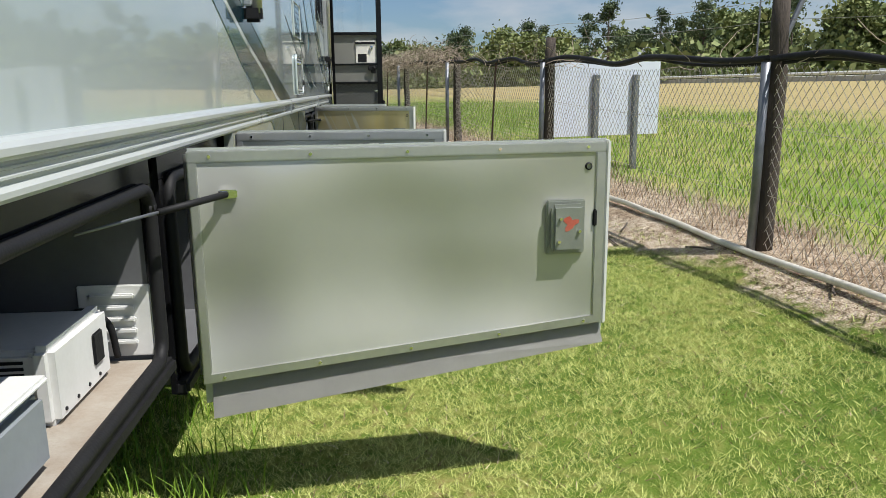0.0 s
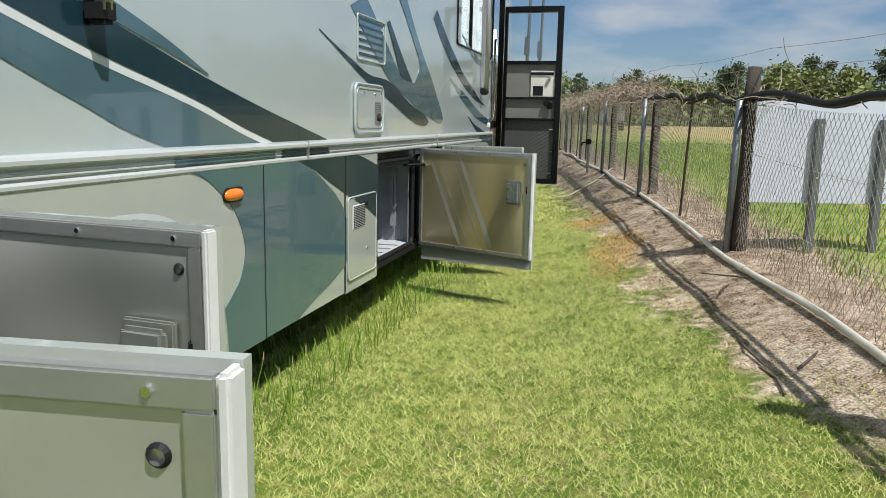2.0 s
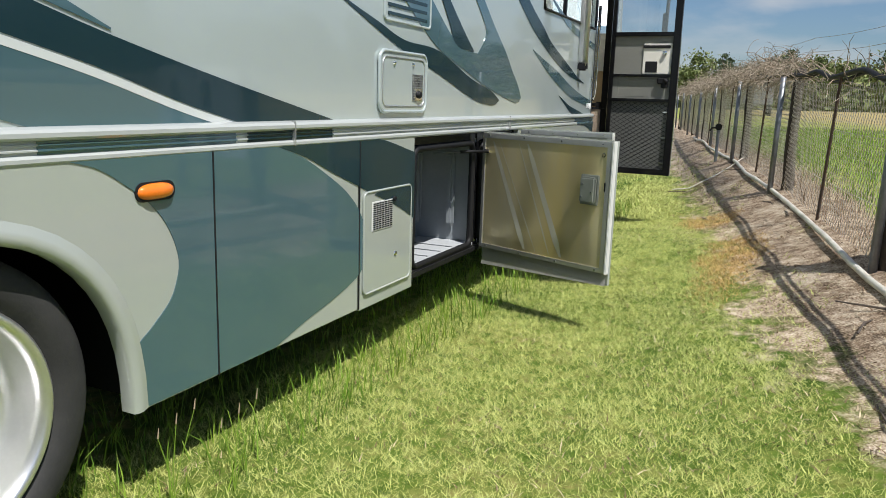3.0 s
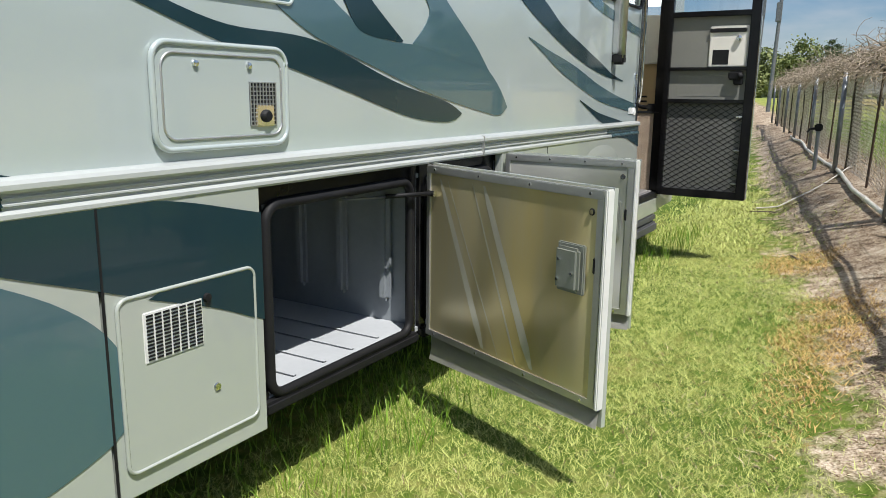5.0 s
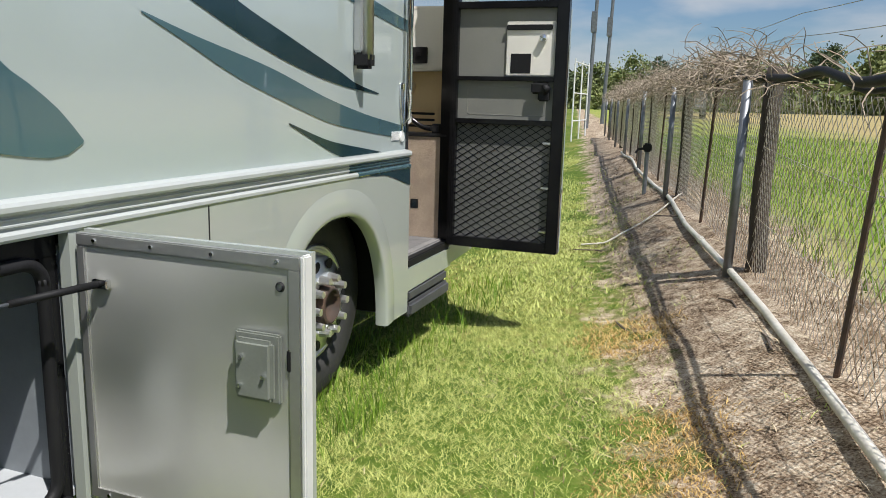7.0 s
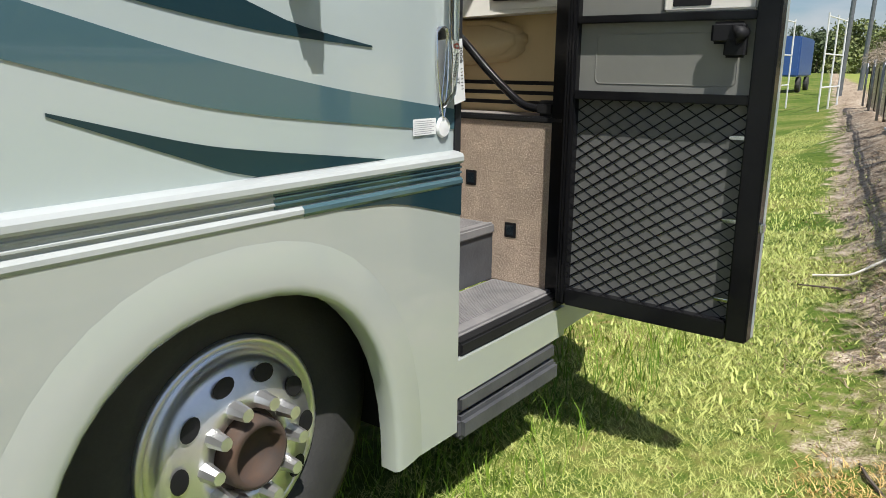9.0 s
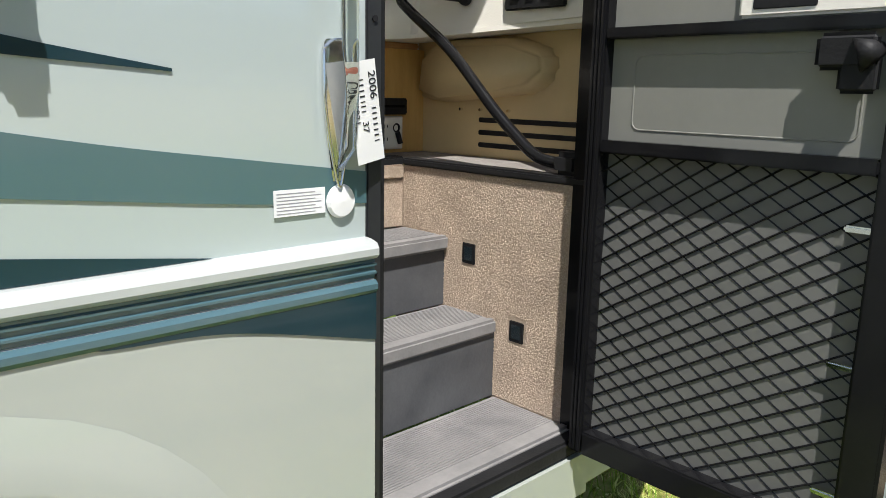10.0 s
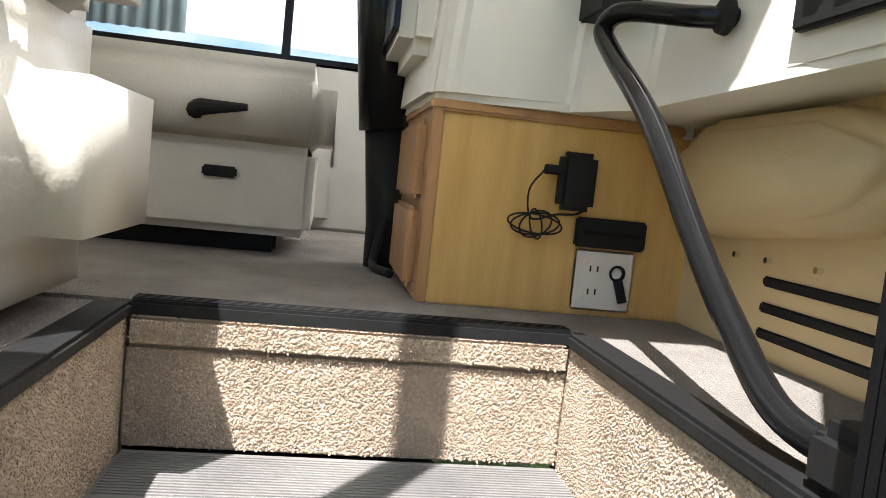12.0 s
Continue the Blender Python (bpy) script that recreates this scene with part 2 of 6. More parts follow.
def ground_mat():
    """Lawn, a bare leaf-littered strip along the fence, and the rough field behind it."""
    m = bpy.data.materials.new("lawn_and_bare_earth")
    m.use_nodes = True
    nt = m.node_tree
    p = nt.nodes["Principled BSDF"]
    geo = nt.nodes.new("ShaderNodeNewGeometry")
    sep = nt.nodes.new("ShaderNodeSeparateXYZ")
    nt.links.new(geo.outputs["Position"], sep.inputs[0])

    def math_node(op, a, b=None, c=None):
        n = nt.nodes.new("ShaderNodeMath")
        n.operation = op
        for i, v in enumerate((a, b, c)):
            if v is None:
                continue
            if isinstance(v, (int, float)):
                n.inputs[i].default_value = v
            else:
                nt.links.new(v, n.inputs[i])
        return n.outputs[0]

    def noise_node(scale, detail=5):
        n = nt.nodes.new("ShaderNodeTexNoise")
        n.inputs["Scale"].default_value, n.inputs["Detail"].default_value = scale, detail
        nt.links.new(geo.outputs["Position"], n.inputs["Vector"])
        return n.outputs["Fac"]

    def ramp(fac, stops):
        r = nt.nodes.new("ShaderNodeValToRGB")
        e = r.color_ramp.elements
        e[0].position, e[0].color = stops[0][0], (*stops[0][1], 1)
        e[1].position, e[1].color = stops[-1][0], (*stops[-1][1], 1)
        for q, c in stops[1:-1]:
            k = e.new(q)
            k.color = (*c, 1)
        nt.links.new(fac, r.inputs["Fac"])
        return r.outputs["Color"]

    def mix(fac, a, b):
        n = nt.nodes.new("ShaderNodeMix")
        n.data_type = "RGBA"
        nt.links.new(fac, n.inputs[0])
        nt.links.new(a, n.inputs[6])
        nt.links.new(b, n.inputs[7])
        return n.outputs[2]

    big, mid, small, tiny = noise_node(0.55), noise_node(2.6), noise_node(14), noise_node(90, 3)
    # distance to the fence line: left of it negative
    line = math_node("MULTIPLY_ADD", sep.outputs["Y"], 0.178, -0.872 - 2.52)
    d = math_node("ADD", sep.outputs["X"], line)
    fuzz = math_node("MULTIPLY_ADD", mid, 1.3, -0.65)
    fuzz2 = math_node("MULTIPLY_ADD", small, 0.5, -0.25)
    # the bare strip is narrow beside the rear bays and widens towards the entry
    narrow = nt.nodes.new("ShaderNodeMapRange")
    narrow.inputs["From Min"].default_value, narrow.inputs["From Max"].default_value = 4.5, 7.5
    narrow.inputs["To Min"].default_value, narrow.inputs["To Max"].default_value = -0.5, 0.0
    nt.links.new(sep.outputs["Y"], narrow.inputs["Value"])
    near_side = math_node("MULTIPLY", narrow.outputs[0], math_node("LESS_THAN", d, 0.2))
    dd = math_node("ADD", math_node("ADD", math_node("ADD", d, fuzz), fuzz2), near_side)
    lawn = ramp(math_node("MULTIPLY_ADD", small, 0.5, math_node("MULTIPLY", big, 0.55)),
                [(0.36, (0.055, 0.10, 0.012)), (0.5, (0.10, 0.15, 0.022)), (0.62, (0.20, 0.21, 0.055)), (0.74, (0.30, 0.22, 0.10))])
    earth = ramp(math_node("MULTIPLY_ADD", tiny, 0.45, math_node("MULTIPLY_ADD", small, 0.32, math_node("MULTIPLY", mid, 0.28))),
                 [(0.40, (0.07, 0.045, 0.028)), (0.48, (0.23, 0.165, 0.11)), (0.55, (0.40, 0.315, 0.225)), (0.66, (0.64, 0.55, 0.43))])
    field = ramp(math_node("MULTIPLY_ADD", mid, 0.5, math_node("MULTIPLY", big, 0.5)),
                 [(0.36, (0.14, 0.22, 0.035)), (0.52, (0.26, 0.29, 0.07)), (0.68, (0.38, 0.33, 0.13))])
    tan = ramp(math_node("MULTIPLY_ADD", small, 0.5, math_node("MULTIPLY", mid, 0.5)), [(0.36, (0.27, 0.215, 0.10)), (0.5, (0.38, 0.30, 0.15)), (0.66, (0.30, 0.28, 0.09))])
    far_mix = nt.nodes.new("ShaderNodeMapRange")
    far_mix.inputs["From Min"].default_value, far_mix.inputs["From Max"].default_value = 5.0, 11.0
    nt.links.new(math_node("ADD", d, math_node("MULTIPLY_ADD", big, 8.0, -4.0)), far_mix.inputs["Value"])
    field = mix(far_mix.outputs[0], field, tan)
    a = nt.nodes.new("ShaderNodeMapRange")
    a.inputs["From Min"].default_value, a.inputs["From Max"].default_value = -0.95, -0.72
    nt.links.new(dd, a.inputs["Value"])
    b = nt.nodes.new("ShaderNodeMapRange")
    b.inputs["From Min"].default_value, b.inputs["From Max"].default_value = 0.5, 1.0
    nt.links.new(dd, b.inputs["Value"])
    colour = mix(b.outputs[0], mix(a.outputs[0], lawn, earth), field)
    nt.links.new(colour, p.inputs["Base Color"])
    p.inputs["Roughness"].default_value = 0.95
    p.inputs["Specular IOR Level"].default_value = 0.15
    bp = nt.nodes.new("ShaderNodeBump")
    bp.inputs["Strength"].default_value, bp.inputs["Distance"].default_value = 0.8, 0.03
    nt.links.new(math_node("MULTIPLY_ADD", tiny, 0.4, small), bp.inputs["Height"])
    nt.links.new(bp.outputs["Normal"], p.inputs["Normal"])
    return m


# ---------------------------------------------------------------- mesh helpers
def finish(bm, name, material, smooth=False):
    bmesh.ops.recalc_face_normals(bm, faces=bm.faces)
    me = bpy.data.meshes.new(name)
    bm.to_mesh(me)
    bm.free()
    me.materials.append(material)
    if smooth:
        for f in me.polygons:
            f.use_smooth = True
    return me


def part(name, bm, material, parent, label="", smooth=False):
    ob = new(name, finish(bm, name, material, smooth))
    ob.parent = parent
    if label:
        ob["label"] = label
    return ob


def thing(name, label, category, at=(0, 0, 0), rz=0.0, group="", kind=""):
    ob = new(name)
    ob.empty_display_size = 0.1
    ob.matrix_world = pose(*at, 0, 0, rz)
    return tagged(ob, label, category, group, kind)


def solid(name, bm, material, label, category, group="", kind="", smooth=False, at=None):
    ob = new(name, finish(bm, name, material, smooth))
    if at:
        ob.matrix_world = at
    return tagged(ob, label, category, group, kind)


def box(x0, x1, y0, y1, z0, z1, bevel=0.0, bm=None, segs=2):
    bm = bm or bmesh.new()
    got = bmesh.ops.create_cube(bm, size=1)["verts"]
    for v in got:
        v.co = Vector((x0 + (v.co.x + 0.5) * (x1 - x0), y0 + (v.co.y + 0.5) * (y1 - y0), z0 + (v.co.z + 0.5) * (z1 - z0)))
    if bevel:
        es = list({e for v in got for e in v.link_edges})
        bmesh.ops.bevel(bm, geom=es, offset=bevel, segments=segs, affect="EDGES", clamp_overlap=True)
    return bm


def tube(pts, r, n=8, bm=None, caps=True):
    """A round bar along the points; r may be a list."""
    bm = bm or bmesh.new()
    pts = [Vector(p) for p in pts]
    rings, side = [], None
    for i, p in enumerate(pts):
        d = (pts[min(i + 1, len(pts) - 1)] - pts[max(i - 1, 0)]).normalized()
        if side is None:
            side = d.orthogonal().normalized()
        side = (side - d * side.dot(d)).normalized()
        up = d.cross(side)
        ri = r[i] if isinstance(r, (list, tuple)) else r
        rings.append([bm.verts.new(p + (side * math.cos(a) + up * math.sin(a)) * ri) for a in (2 * math.pi * k / n for k in range(n))])
    for a, b in zip(rings, rings[1:]):
        for k in range(n):
            bm.faces.new((a[k], a[(k + 1) % n], b[(k + 1) % n], b[k]))
    if caps:
        bm.faces.new(rings[0][::-1])
        bm.faces.new(rings[-1])
    return bm


def spline(pts, n=10):
    """Catmull-Rom through the points."""
    P = [Vector(p) for p in pts]
    P = [P[0] * 2 - P[1]] + P + [P[-1] * 2 - P[-2]]
    out = []
    for i in range(1, len(P) - 2):
        a, b, c, d = P[i - 1:i + 3]
        for k in range(n):
            t = k / n
            out.append(0.5 * ((2 * b) + (c - a) * t + (2 * a - 5 * b + 4 * c - d) * t * t + (3 * b - a - 3 * c + d) * t ** 3))
    return out + [P[-2]]


def resample(pts, n):
    L = [0.0]
    for a, b in zip(pts, pts[1:]):
        L.append(L[-1] + (b - a).length)
    out, j = [], 0
    for k in range(n):
        s = L[-1] * k / (n - 1)
        while j < len(L) - 2 and L[j + 1] < s:
            j += 1
        f = (s - L[j]) / max(1e-9, L[j + 1] - L[j])
        out.append(pts[j].lerp(pts[j + 1], min(1, max(0, f))))
    return out


def prism(outline, x0, x1, bm=None):
    """A slab between x0 and x1 with an outline in (y, z)."""
    bm = bm or bmesh.new()
    a = [bm.verts.new((x0, y, z)) for y, z in outline]
    b = [bm.verts.new((x1, y, z)) for y, z in outline]
    bm.faces.new(a)
    bm.faces.new(b[::-1])
    n = len(outline)
    for i in range(n):
        bm.faces.new((a[i], a[(i + 1) % n], b[(i + 1) % n], b[i]))
    return bm


def ribbon(upper, lower, x, bm=None, n=40, thick=0.0025):
    """A thin painted shape on the coach side between two curves in (y, z)."""
    bm = bm or bmesh.new()
    u = resample([Vector((*p, 0)) for p in [q[:2] for q in spline([(*p, 0) for p in upper])]], n)
    l = resample([Vector((*p, 0)) for p in [q[:2] for q in spline([(*p, 0) for p in lower])]], n)
    fu = [bm.verts.new((x, p.x, p.y)) for p in u]
    fl = [bm.verts.new((x, p.x, p.y)) for p in l]
    bu = [bm.verts.new((x - thick, p.x, p.y)) for p in u]
    bl = [bm.verts.new((x - thick, p.x, p.y)) for p in l]
    for i in range(n - 1):
        bm.faces.new((fu[i], fu[i + 1], fl[i + 1], fl[i]))
        bm.faces.new((bu[i], fu[i], fu[i + 1], bu[i + 1]))
        bm.faces.new((bl[i], bl[i + 1], fl[i + 1], fl[i]))
    return bm


def lathe(profile, centre, n=48, bm=None):
    """Turns (radius, x) pairs about the x axis through the centre."""
    bm = bm or bmesh.new()
    rings = []
    for r, x in profile:
        rings.append([bm.verts.new((centre[0] + x, centre[1] + r * math.cos(2 * math.pi * k / n), centre[2] + r * math.sin(2 * math.pi * k / n))) for k in range(n)])
    for a, b in zip(rings, rings[1:]):
        for k in range(n):
            bm.faces.new((a[k], a[(k + 1) % n], b[(k + 1) % n], b[k]))
    return bm


def disc(centre, r, x, n=20, bm=None):
    bm = bm or bmesh.new()
    bm.faces.new([bm.verts.new((centre[0] + x, centre[1] + r * math.cos(2 * math.pi * k / n), centre[2] + r * math.sin(2 * math.pi * k / n))) for k in range(n)])
    return bm


def round_rect(y0, y1, z0, z1, r, n=6):
    out = []
    for cy, cz, a0 in ((y1 - r, z1 - r, 0), (y0 + r, z1 - r, 90), (y0 + r, z0 + r, 180), (y1 - r, z0 + r, 270)):
        for k in range(n + 1):
            a = radians(a0 + 90 * k / n)
            out.append((cy + r * math.cos(a), cz + r * math.sin(a)))
    return out


def loop_tube(outline, x, r, n=8):
    pts = [(x, y, z) for y, z in outline]
    return tube(pts + [pts[0], pts[1]], r, n)


def lettering(name, text, size, m, parent, material=None):
    cu = bpy.data.curves.new(name, "FONT")
    cu.body, cu.size, cu.extrude = text, size, 0.0003
    tmp = bpy.data.objects.new(name, cu)
    scene.collection.objects.link(tmp)
    me = bpy.data.meshes.new_from_object(tmp.evaluated_get(bpy.context.evaluated_depsgraph_get()))
    bpy.data.objects.remove(tmp)
    bpy.data.curves.remove(cu)
    me.materials.clear()
    me.materials.append(material or INK)
    ob = new(name, me)
    ob.parent = parent
    ob.matrix_local = m
    return ob


# ---------------------------------------------------------------- ground
def fence_x(y):
    return 2.52 - 0.178 * (y - 4.9)


def ground_z(x, y):
    d = x - fence_x(y)
    base = 0.25 + 0.033 * (min(max(y, -4), 14) - 5)
    if d < 0:
        z = base * (0.5 * max(0, 1 + d / 2.2) + 0.5 * max(0, 1 + d / 0.8))
    else:
        z = base
        z += 0.018 * min(max(0, d - 2), 400)
    z += 0.004 * max(0, y - 16) if d < 0 else 0
    return z + 0.012 * noise.noise(Vector((x * 1.3, y * 1.3, 0))) + 0.006 * noise.noise(Vector((x * 6, y * 6, 3)))


def axis(spans):
    out = []
    for a, b, step in spans:
        n = max(1, round((b - a) / step))
        out += [a + (b - a) * k / n for k in range(n)]
    return out + [spans[-1][1]]


gx = axis(((-1500, -100, 350), (-100, -12, 22), (-12, -1, 1.0), (-1, 4, 0.1), (4, 14, 0.6), (14, 100, 8), (100, 1500, 280)))
gy = axis(((-1500, -60, 360), (-60, -4, 7), (-4, 18, 0.12), (18, 40, 0.8), (40, 140, 9), (140, 2000, 310)))
gv = [(x, y, ground_z(x, y)) for y in gy for x in gx]
nx = len(gx)
gf = [(j * nx + i, j * nx + i + 1, (j + 1) * nx + i + 1, (j + 1) * nx + i) for j in range(len(gy) - 1) for i in range(nx - 1)]
gm = bpy.data.meshes.new("ground")
gm.from_pydata(gv, [], gf)
gm.materials.append(ground_mat())
for f in gm.polygons:
    f.use_smooth = True
tagged(new("ground", gm), "patchy yellow-green lawn with a bare earth strip", "ground", kind="structure")

# highway beyond the field
rb = bmesh.new()
for k in range(24):
    y0, y1 = -120 + k * 25, -95 + k * 25
    for off, w in ((0, 7.5), (14, 7.5)):
        q = []
        for x, y in ((58, y0), (58 + w, y0), (58 + w, y1), (58, y1)):
            xx = x + off - 0.178 * (y - 5)
            q.append(rb.verts.new((xx, y, ground_z(xx, y) + 0.5)))
        top = rb.faces.new(q)
        low = [rb.verts.new(v.co - Vector((0, 0, 0.9))) for v in q]
        for i in range(4):
            rb.faces.new((q[i], q[(i + 1) % 4], low[(i + 1) % 4], low[i]))
solid("road", rb, ROADM, "pale concrete highway beyond the field", "road", kind="structure")

# ---------------------------------------------------------------- motorhome
WX, SK = -0.516, -0.487        # upper side and skirt faces
RAIL0, RAIL1, LOW = 1.12, 1.215, 0.33
coach = thing("motorhome", "silver-green motorhome with teal swooshes and open bay doors", "motorhome", (-1.7, 5.0, 0))
coach_inv = coach.matrix_world.inverted()


def cpart(name, bm, material, label="", smooth=False, parent=None):
    ob = part(name, bm, material, parent or coach, label, smooth)
    if parent is None:
        ob.matrix_parent_inverse = coach_inv
    return ob


sw = bmesh.new()
for y0, y1, z0, z1 in ((-3.2, 8.8, 1.16, 3.35), (8.8, 10.505, 1.16, 2.0), (8.8, 10.505, 2.95, 3.35), (10.505, 10.52, 1.16, 3.35)):
    box(WX - 0.05, WX, y0, y1, z0, z1, bm=sw)
bmesh.ops.remove_doubles(sw, verts=sw.verts, dist=0.0005)
cpart("side_wall", sw, SILVER, "glossy silver-green upper side")
fb = prism([(11.24, 0.45), (11.75, 0.47), (11.95, 0.7), (11.98, 1.1), (11.75, 1.9), (11.6, 3.2), (11.24, 3.2)], WX - 0.05, WX)
cpart("front_cheek", fb, SAGE, "pale front corner beyond the entry")
cpart("door_header", box(WX - 0.05, WX, 10.52, 11.24, 2.80, 3.35), SILVER)
cpart("roof", box(-2.98, WX + 0.01, -3.2, 11.7, 3.35, 3.45, 0.04), RAILPAINT)
cpart("rear_wall", box(-2.95, WX - 0.06, -3.22, -3.12, 0.5, 3.34), SILVER)
far = bmesh.new()
for b in ((-3.2, 9.75, 0.4, 3.34), (9.75, 11.25, 0.4, 1.86), (9.75, 11.25, 2.75, 3.34), (11.25, 11.72, 0.4, 3.34)):
    box(-2.98, -2.92, b[0], b[1], b[2], b[3], bm=far)
cpart("far_side_wall", far, SILVER)
cpart("floor_pan", box(-2.91, WX - 0.06, -3.1, 10.3, 1.13, 1.2), BLACK)
cpart("chassis", box(-2.6, -1.55, -3.0, 11.2, 0.42, 0.7, 0.02), BLACK, "black chassis rails")

# moulded belt rail: two beads with a groove
rail = bmesh.new()
prof = [(WX + dx, z) for dx, z in ((0, 1.112), (0.012, 1.113), (0.03, 1.117), (0.034, 1.124), (0.034, 1.134), (0.026, 1.141), (0.024, 1.143), (0.024, 1.15), (0.03, 1.152), (0.03, 1.156), (0.024, 1.158),
                                  (0.024, 1.165), (0.03, 1.167), (0.03, 1.171), (0.024, 1.173), (0.024, 1.178), (0.034, 1.181), (0.04, 1.188), (0.04, 1.2), (0.034, 1.209), (0.016, 1.214), (0, 1.215))]
for a, b in ((-3.2, 10.52),):
    r0 = [rail.verts.new((x, a, z)) for x, z in prof]
    r1 = [rail.verts.new((x, b, z)) for x, z in prof]
    for i in range(len(prof) - 1):
        rail.faces.new((r0[i], r0[i + 1], r1[i + 1], r1[i]))
    rail.faces.new(r0)
    rail.faces.new(r1[::-1])
cpart("belt_rail", rail, RAILPAINT, "white double-bead belt rail")
for y in (5.53, 8.05):
    cpart("rail_joint", box(WX, WX + 0.042, y, y + 0.006, 1.121, 1.213), ALU)


def wheel_panel(y0, y1, yc, half, top, z0=LOW, lean=0.0):
    """Skirt panel with an arched wheel opening."""
    arch = []
    for k in range(25):
        a = math.pi * (1 - k / 24)
        c, s = math.cos(a), math.sin(a)
        arch.append((yc + half * math.copysign(abs(c) ** 0.85, c), z0 + (top - z0) * s ** 0.85))
    out = [(y0, z0 + lean)] + [(arch[0][0], z0)] + arch[1:-1] + [(arch[-1][0], z0), (y1, z0), (y1, RAIL0 + 0.01), (y0, RAIL0 + 0.01)]
    return prism(out, SK - 0.035, SK), arch


bm, arch1 = wheel_panel(3.40, 5.066, 4.10, 0.588, 0.95)
cpart("rear_skirt", bm, SAGE, "sage skirt with the rear wheel arch")
bm, arch2 = wheel_panel(8.26, 10.52, 9.72, 0.50, 0.96)
cpart("front_skirt", bm, SAGE, "sage skirt with the front wheel arch")


def flare(arch, width):
    """The raised lip round a wheel opening."""
    bm = bmesh.new()
    cy = sum(p[0] for p in arch) / len(arch)
    rows = []
    for y, z in arch:
        d = Vector((y - cy, max(0.02, z - 0.42))).normalized()
        rows.append([bm.verts.new((SK + h, y + d.x * w, z + d.y * w)) for w, h in ((-0.002, -0.05), (-0.004, 0.003), (0.006, 0.011), (0.022, 0.013), (width * 0.6, 0.009), (width, 0.0012))])
    for a, b in zip(rows, rows[1:]):
        for k in range(5):
            bm.faces.new((a[k], a[k + 1], b[k + 1], b[k]))
    return bm


cpart("wheel_arch_lip", flare(arch1, 0.06), SAGE, smooth=True)
cpart("wheel_arch_lip", flare(arch2, 0.12), SAGE, smooth=True)
for yc in (4.1, 9.72):
    w = bmesh.new()
    box(-1.5, -1.45, yc - 0.66, yc + 0.66, 0.3, 1.12, bm=w)
    box(-1.45, SK - 0.04, yc - 0.66, yc - 0.63, 0.36, 1.12, bm=w)
    box(-1.45, SK - 0.04, yc + 0.63, yc + 0.66, 0.36, 1.12, bm=w)
    cpart("wheel_well", w, BLACK)
cpart("rear_corner_skirt", prism([(-3.2, 0.55), (1.2, 0.48), (1.2, RAIL0 + 0.01), (-3.2, RAIL0 + 0.01)], SK - 0.035, SK), SAGE)
cpart("skirt_panel", box(SK - 0.035, SK, 5.076, 6.035, LOW, RAIL0 + 0.01, 0.004), SAGE, "teal-painted skirt panel")
cpart("skirt_panel", box(SK - 0.035, SK, 6.045, 6.60, LOW - 0.01, RAIL0 + 0.01, 0.004), SAGE, "vented service panel")
cpart("front_step_skirt", prism([(10.525, 0.44), (11.235, 0.45), (11.235, 0.565), (10.525, 0.565)], SK - 0.06, SK - 0.005), SAGE)
for y in (5.068, 6.037):
    cpart("skirt_seam", box(SK + 0.001, SK + 0.0045, y, y + 0.007, LOW, RAIL0), BLACK)
for y0, y1, m, z0, z1 in ((4.42, 5.20, TEAL, 1.142, 1.179), (5.26, 5.82, DARKTEAL, 1.142, 1.179), (9.90, 10.521, TEAL, 1.112, 1.142), (9.82, 10.521, TEAL, 1.142, 1.179)):
    pr = [q for q in prof if z0 <= q[1] <= z1]
    rp = bmesh.new()
    ra, rb3 = [rp.verts.new((x + 0.0015, y0, z)) for x, z in pr], [rp.verts.new((x + 0.0015, y1, z)) for x, z in pr]
    for i in range(len(pr) - 1):
        rp.faces.new((ra[i], ra[i + 1], rb3[i + 1], rb3[i]))
    cpart("rail_paint", rp, m, "painted length of the belt rail")
for y in (8.82,):
    cpart("skirt_seam", box(SK + 0.0005, SK + 0.002, y, y + 0.005, 0.97, 1.118), BLACK)

# painted swooshes
UP, DN = WX + 0.003, SK + 0.003


def stripe(upper, lower, x, material, label):
    cpart("stripe", ribbon(upper, lower, x), material, label)


dark_lo = [(2.4, 1.98), (2.95, 1.83), (3.45, 1.69), (4.036, 1.522), (4.413, 1.433), (4.662, 1.371), (4.97, 1.28), (5.235, 1.215)]
dark_up = [(2.8, 2.03), (3.3, 1.87), (3.7, 1.735), (4.13, 1.62), (4.48, 1.525), (4.695, 1.468), (5.158, 1.362), (5.86, 1.215)]
stripe(dark_up, dark_lo, UP, DARKTEAL, "dark teal diagonal band")
stripe([(y - 0.005, z - 0.004) for y, z in dark_lo], [(y - 0.02, z - 0.026) for y, z in dark_lo], UP + 0.001, WHITELINE, "pale pinstripe")
stripe([(y - 0.02, z - 0.026) for y, z in dark_lo[:-1]] + [(5.19, 1.213)], [(2.0, 2.0), (2.5, 1.88), (3.0, 1.73), (3.45, 1.57), (3.84, 1.415), (4.022, 1.345), (4.193, 1.277), (4.42, 1.213)], UP, TEAL, "teal diagonal band")
stripe([(3.4, 1.93), (3.8, 1.79), (4.17, 1.675), (4.45, 1.585), (4.70, 1.486)], [(3.3, 1.89), (3.72, 1.735), (4.13, 1.625), (4.45, 1.545), (4.70, 1.48)], UP + 0.001, TEAL, "thin teal spike")
left = [(4.50, 1.122), (4.60, 1.095), (4.696, 1.04), (4.80, 0.965), (4.865, 0.88), (4.899, 0.782), (4.885, 0.71), (4.85, 0.65), (4.77, 0.585), (4.70, 0.53), (4.70, 0.42), (4.70, 0.335)]
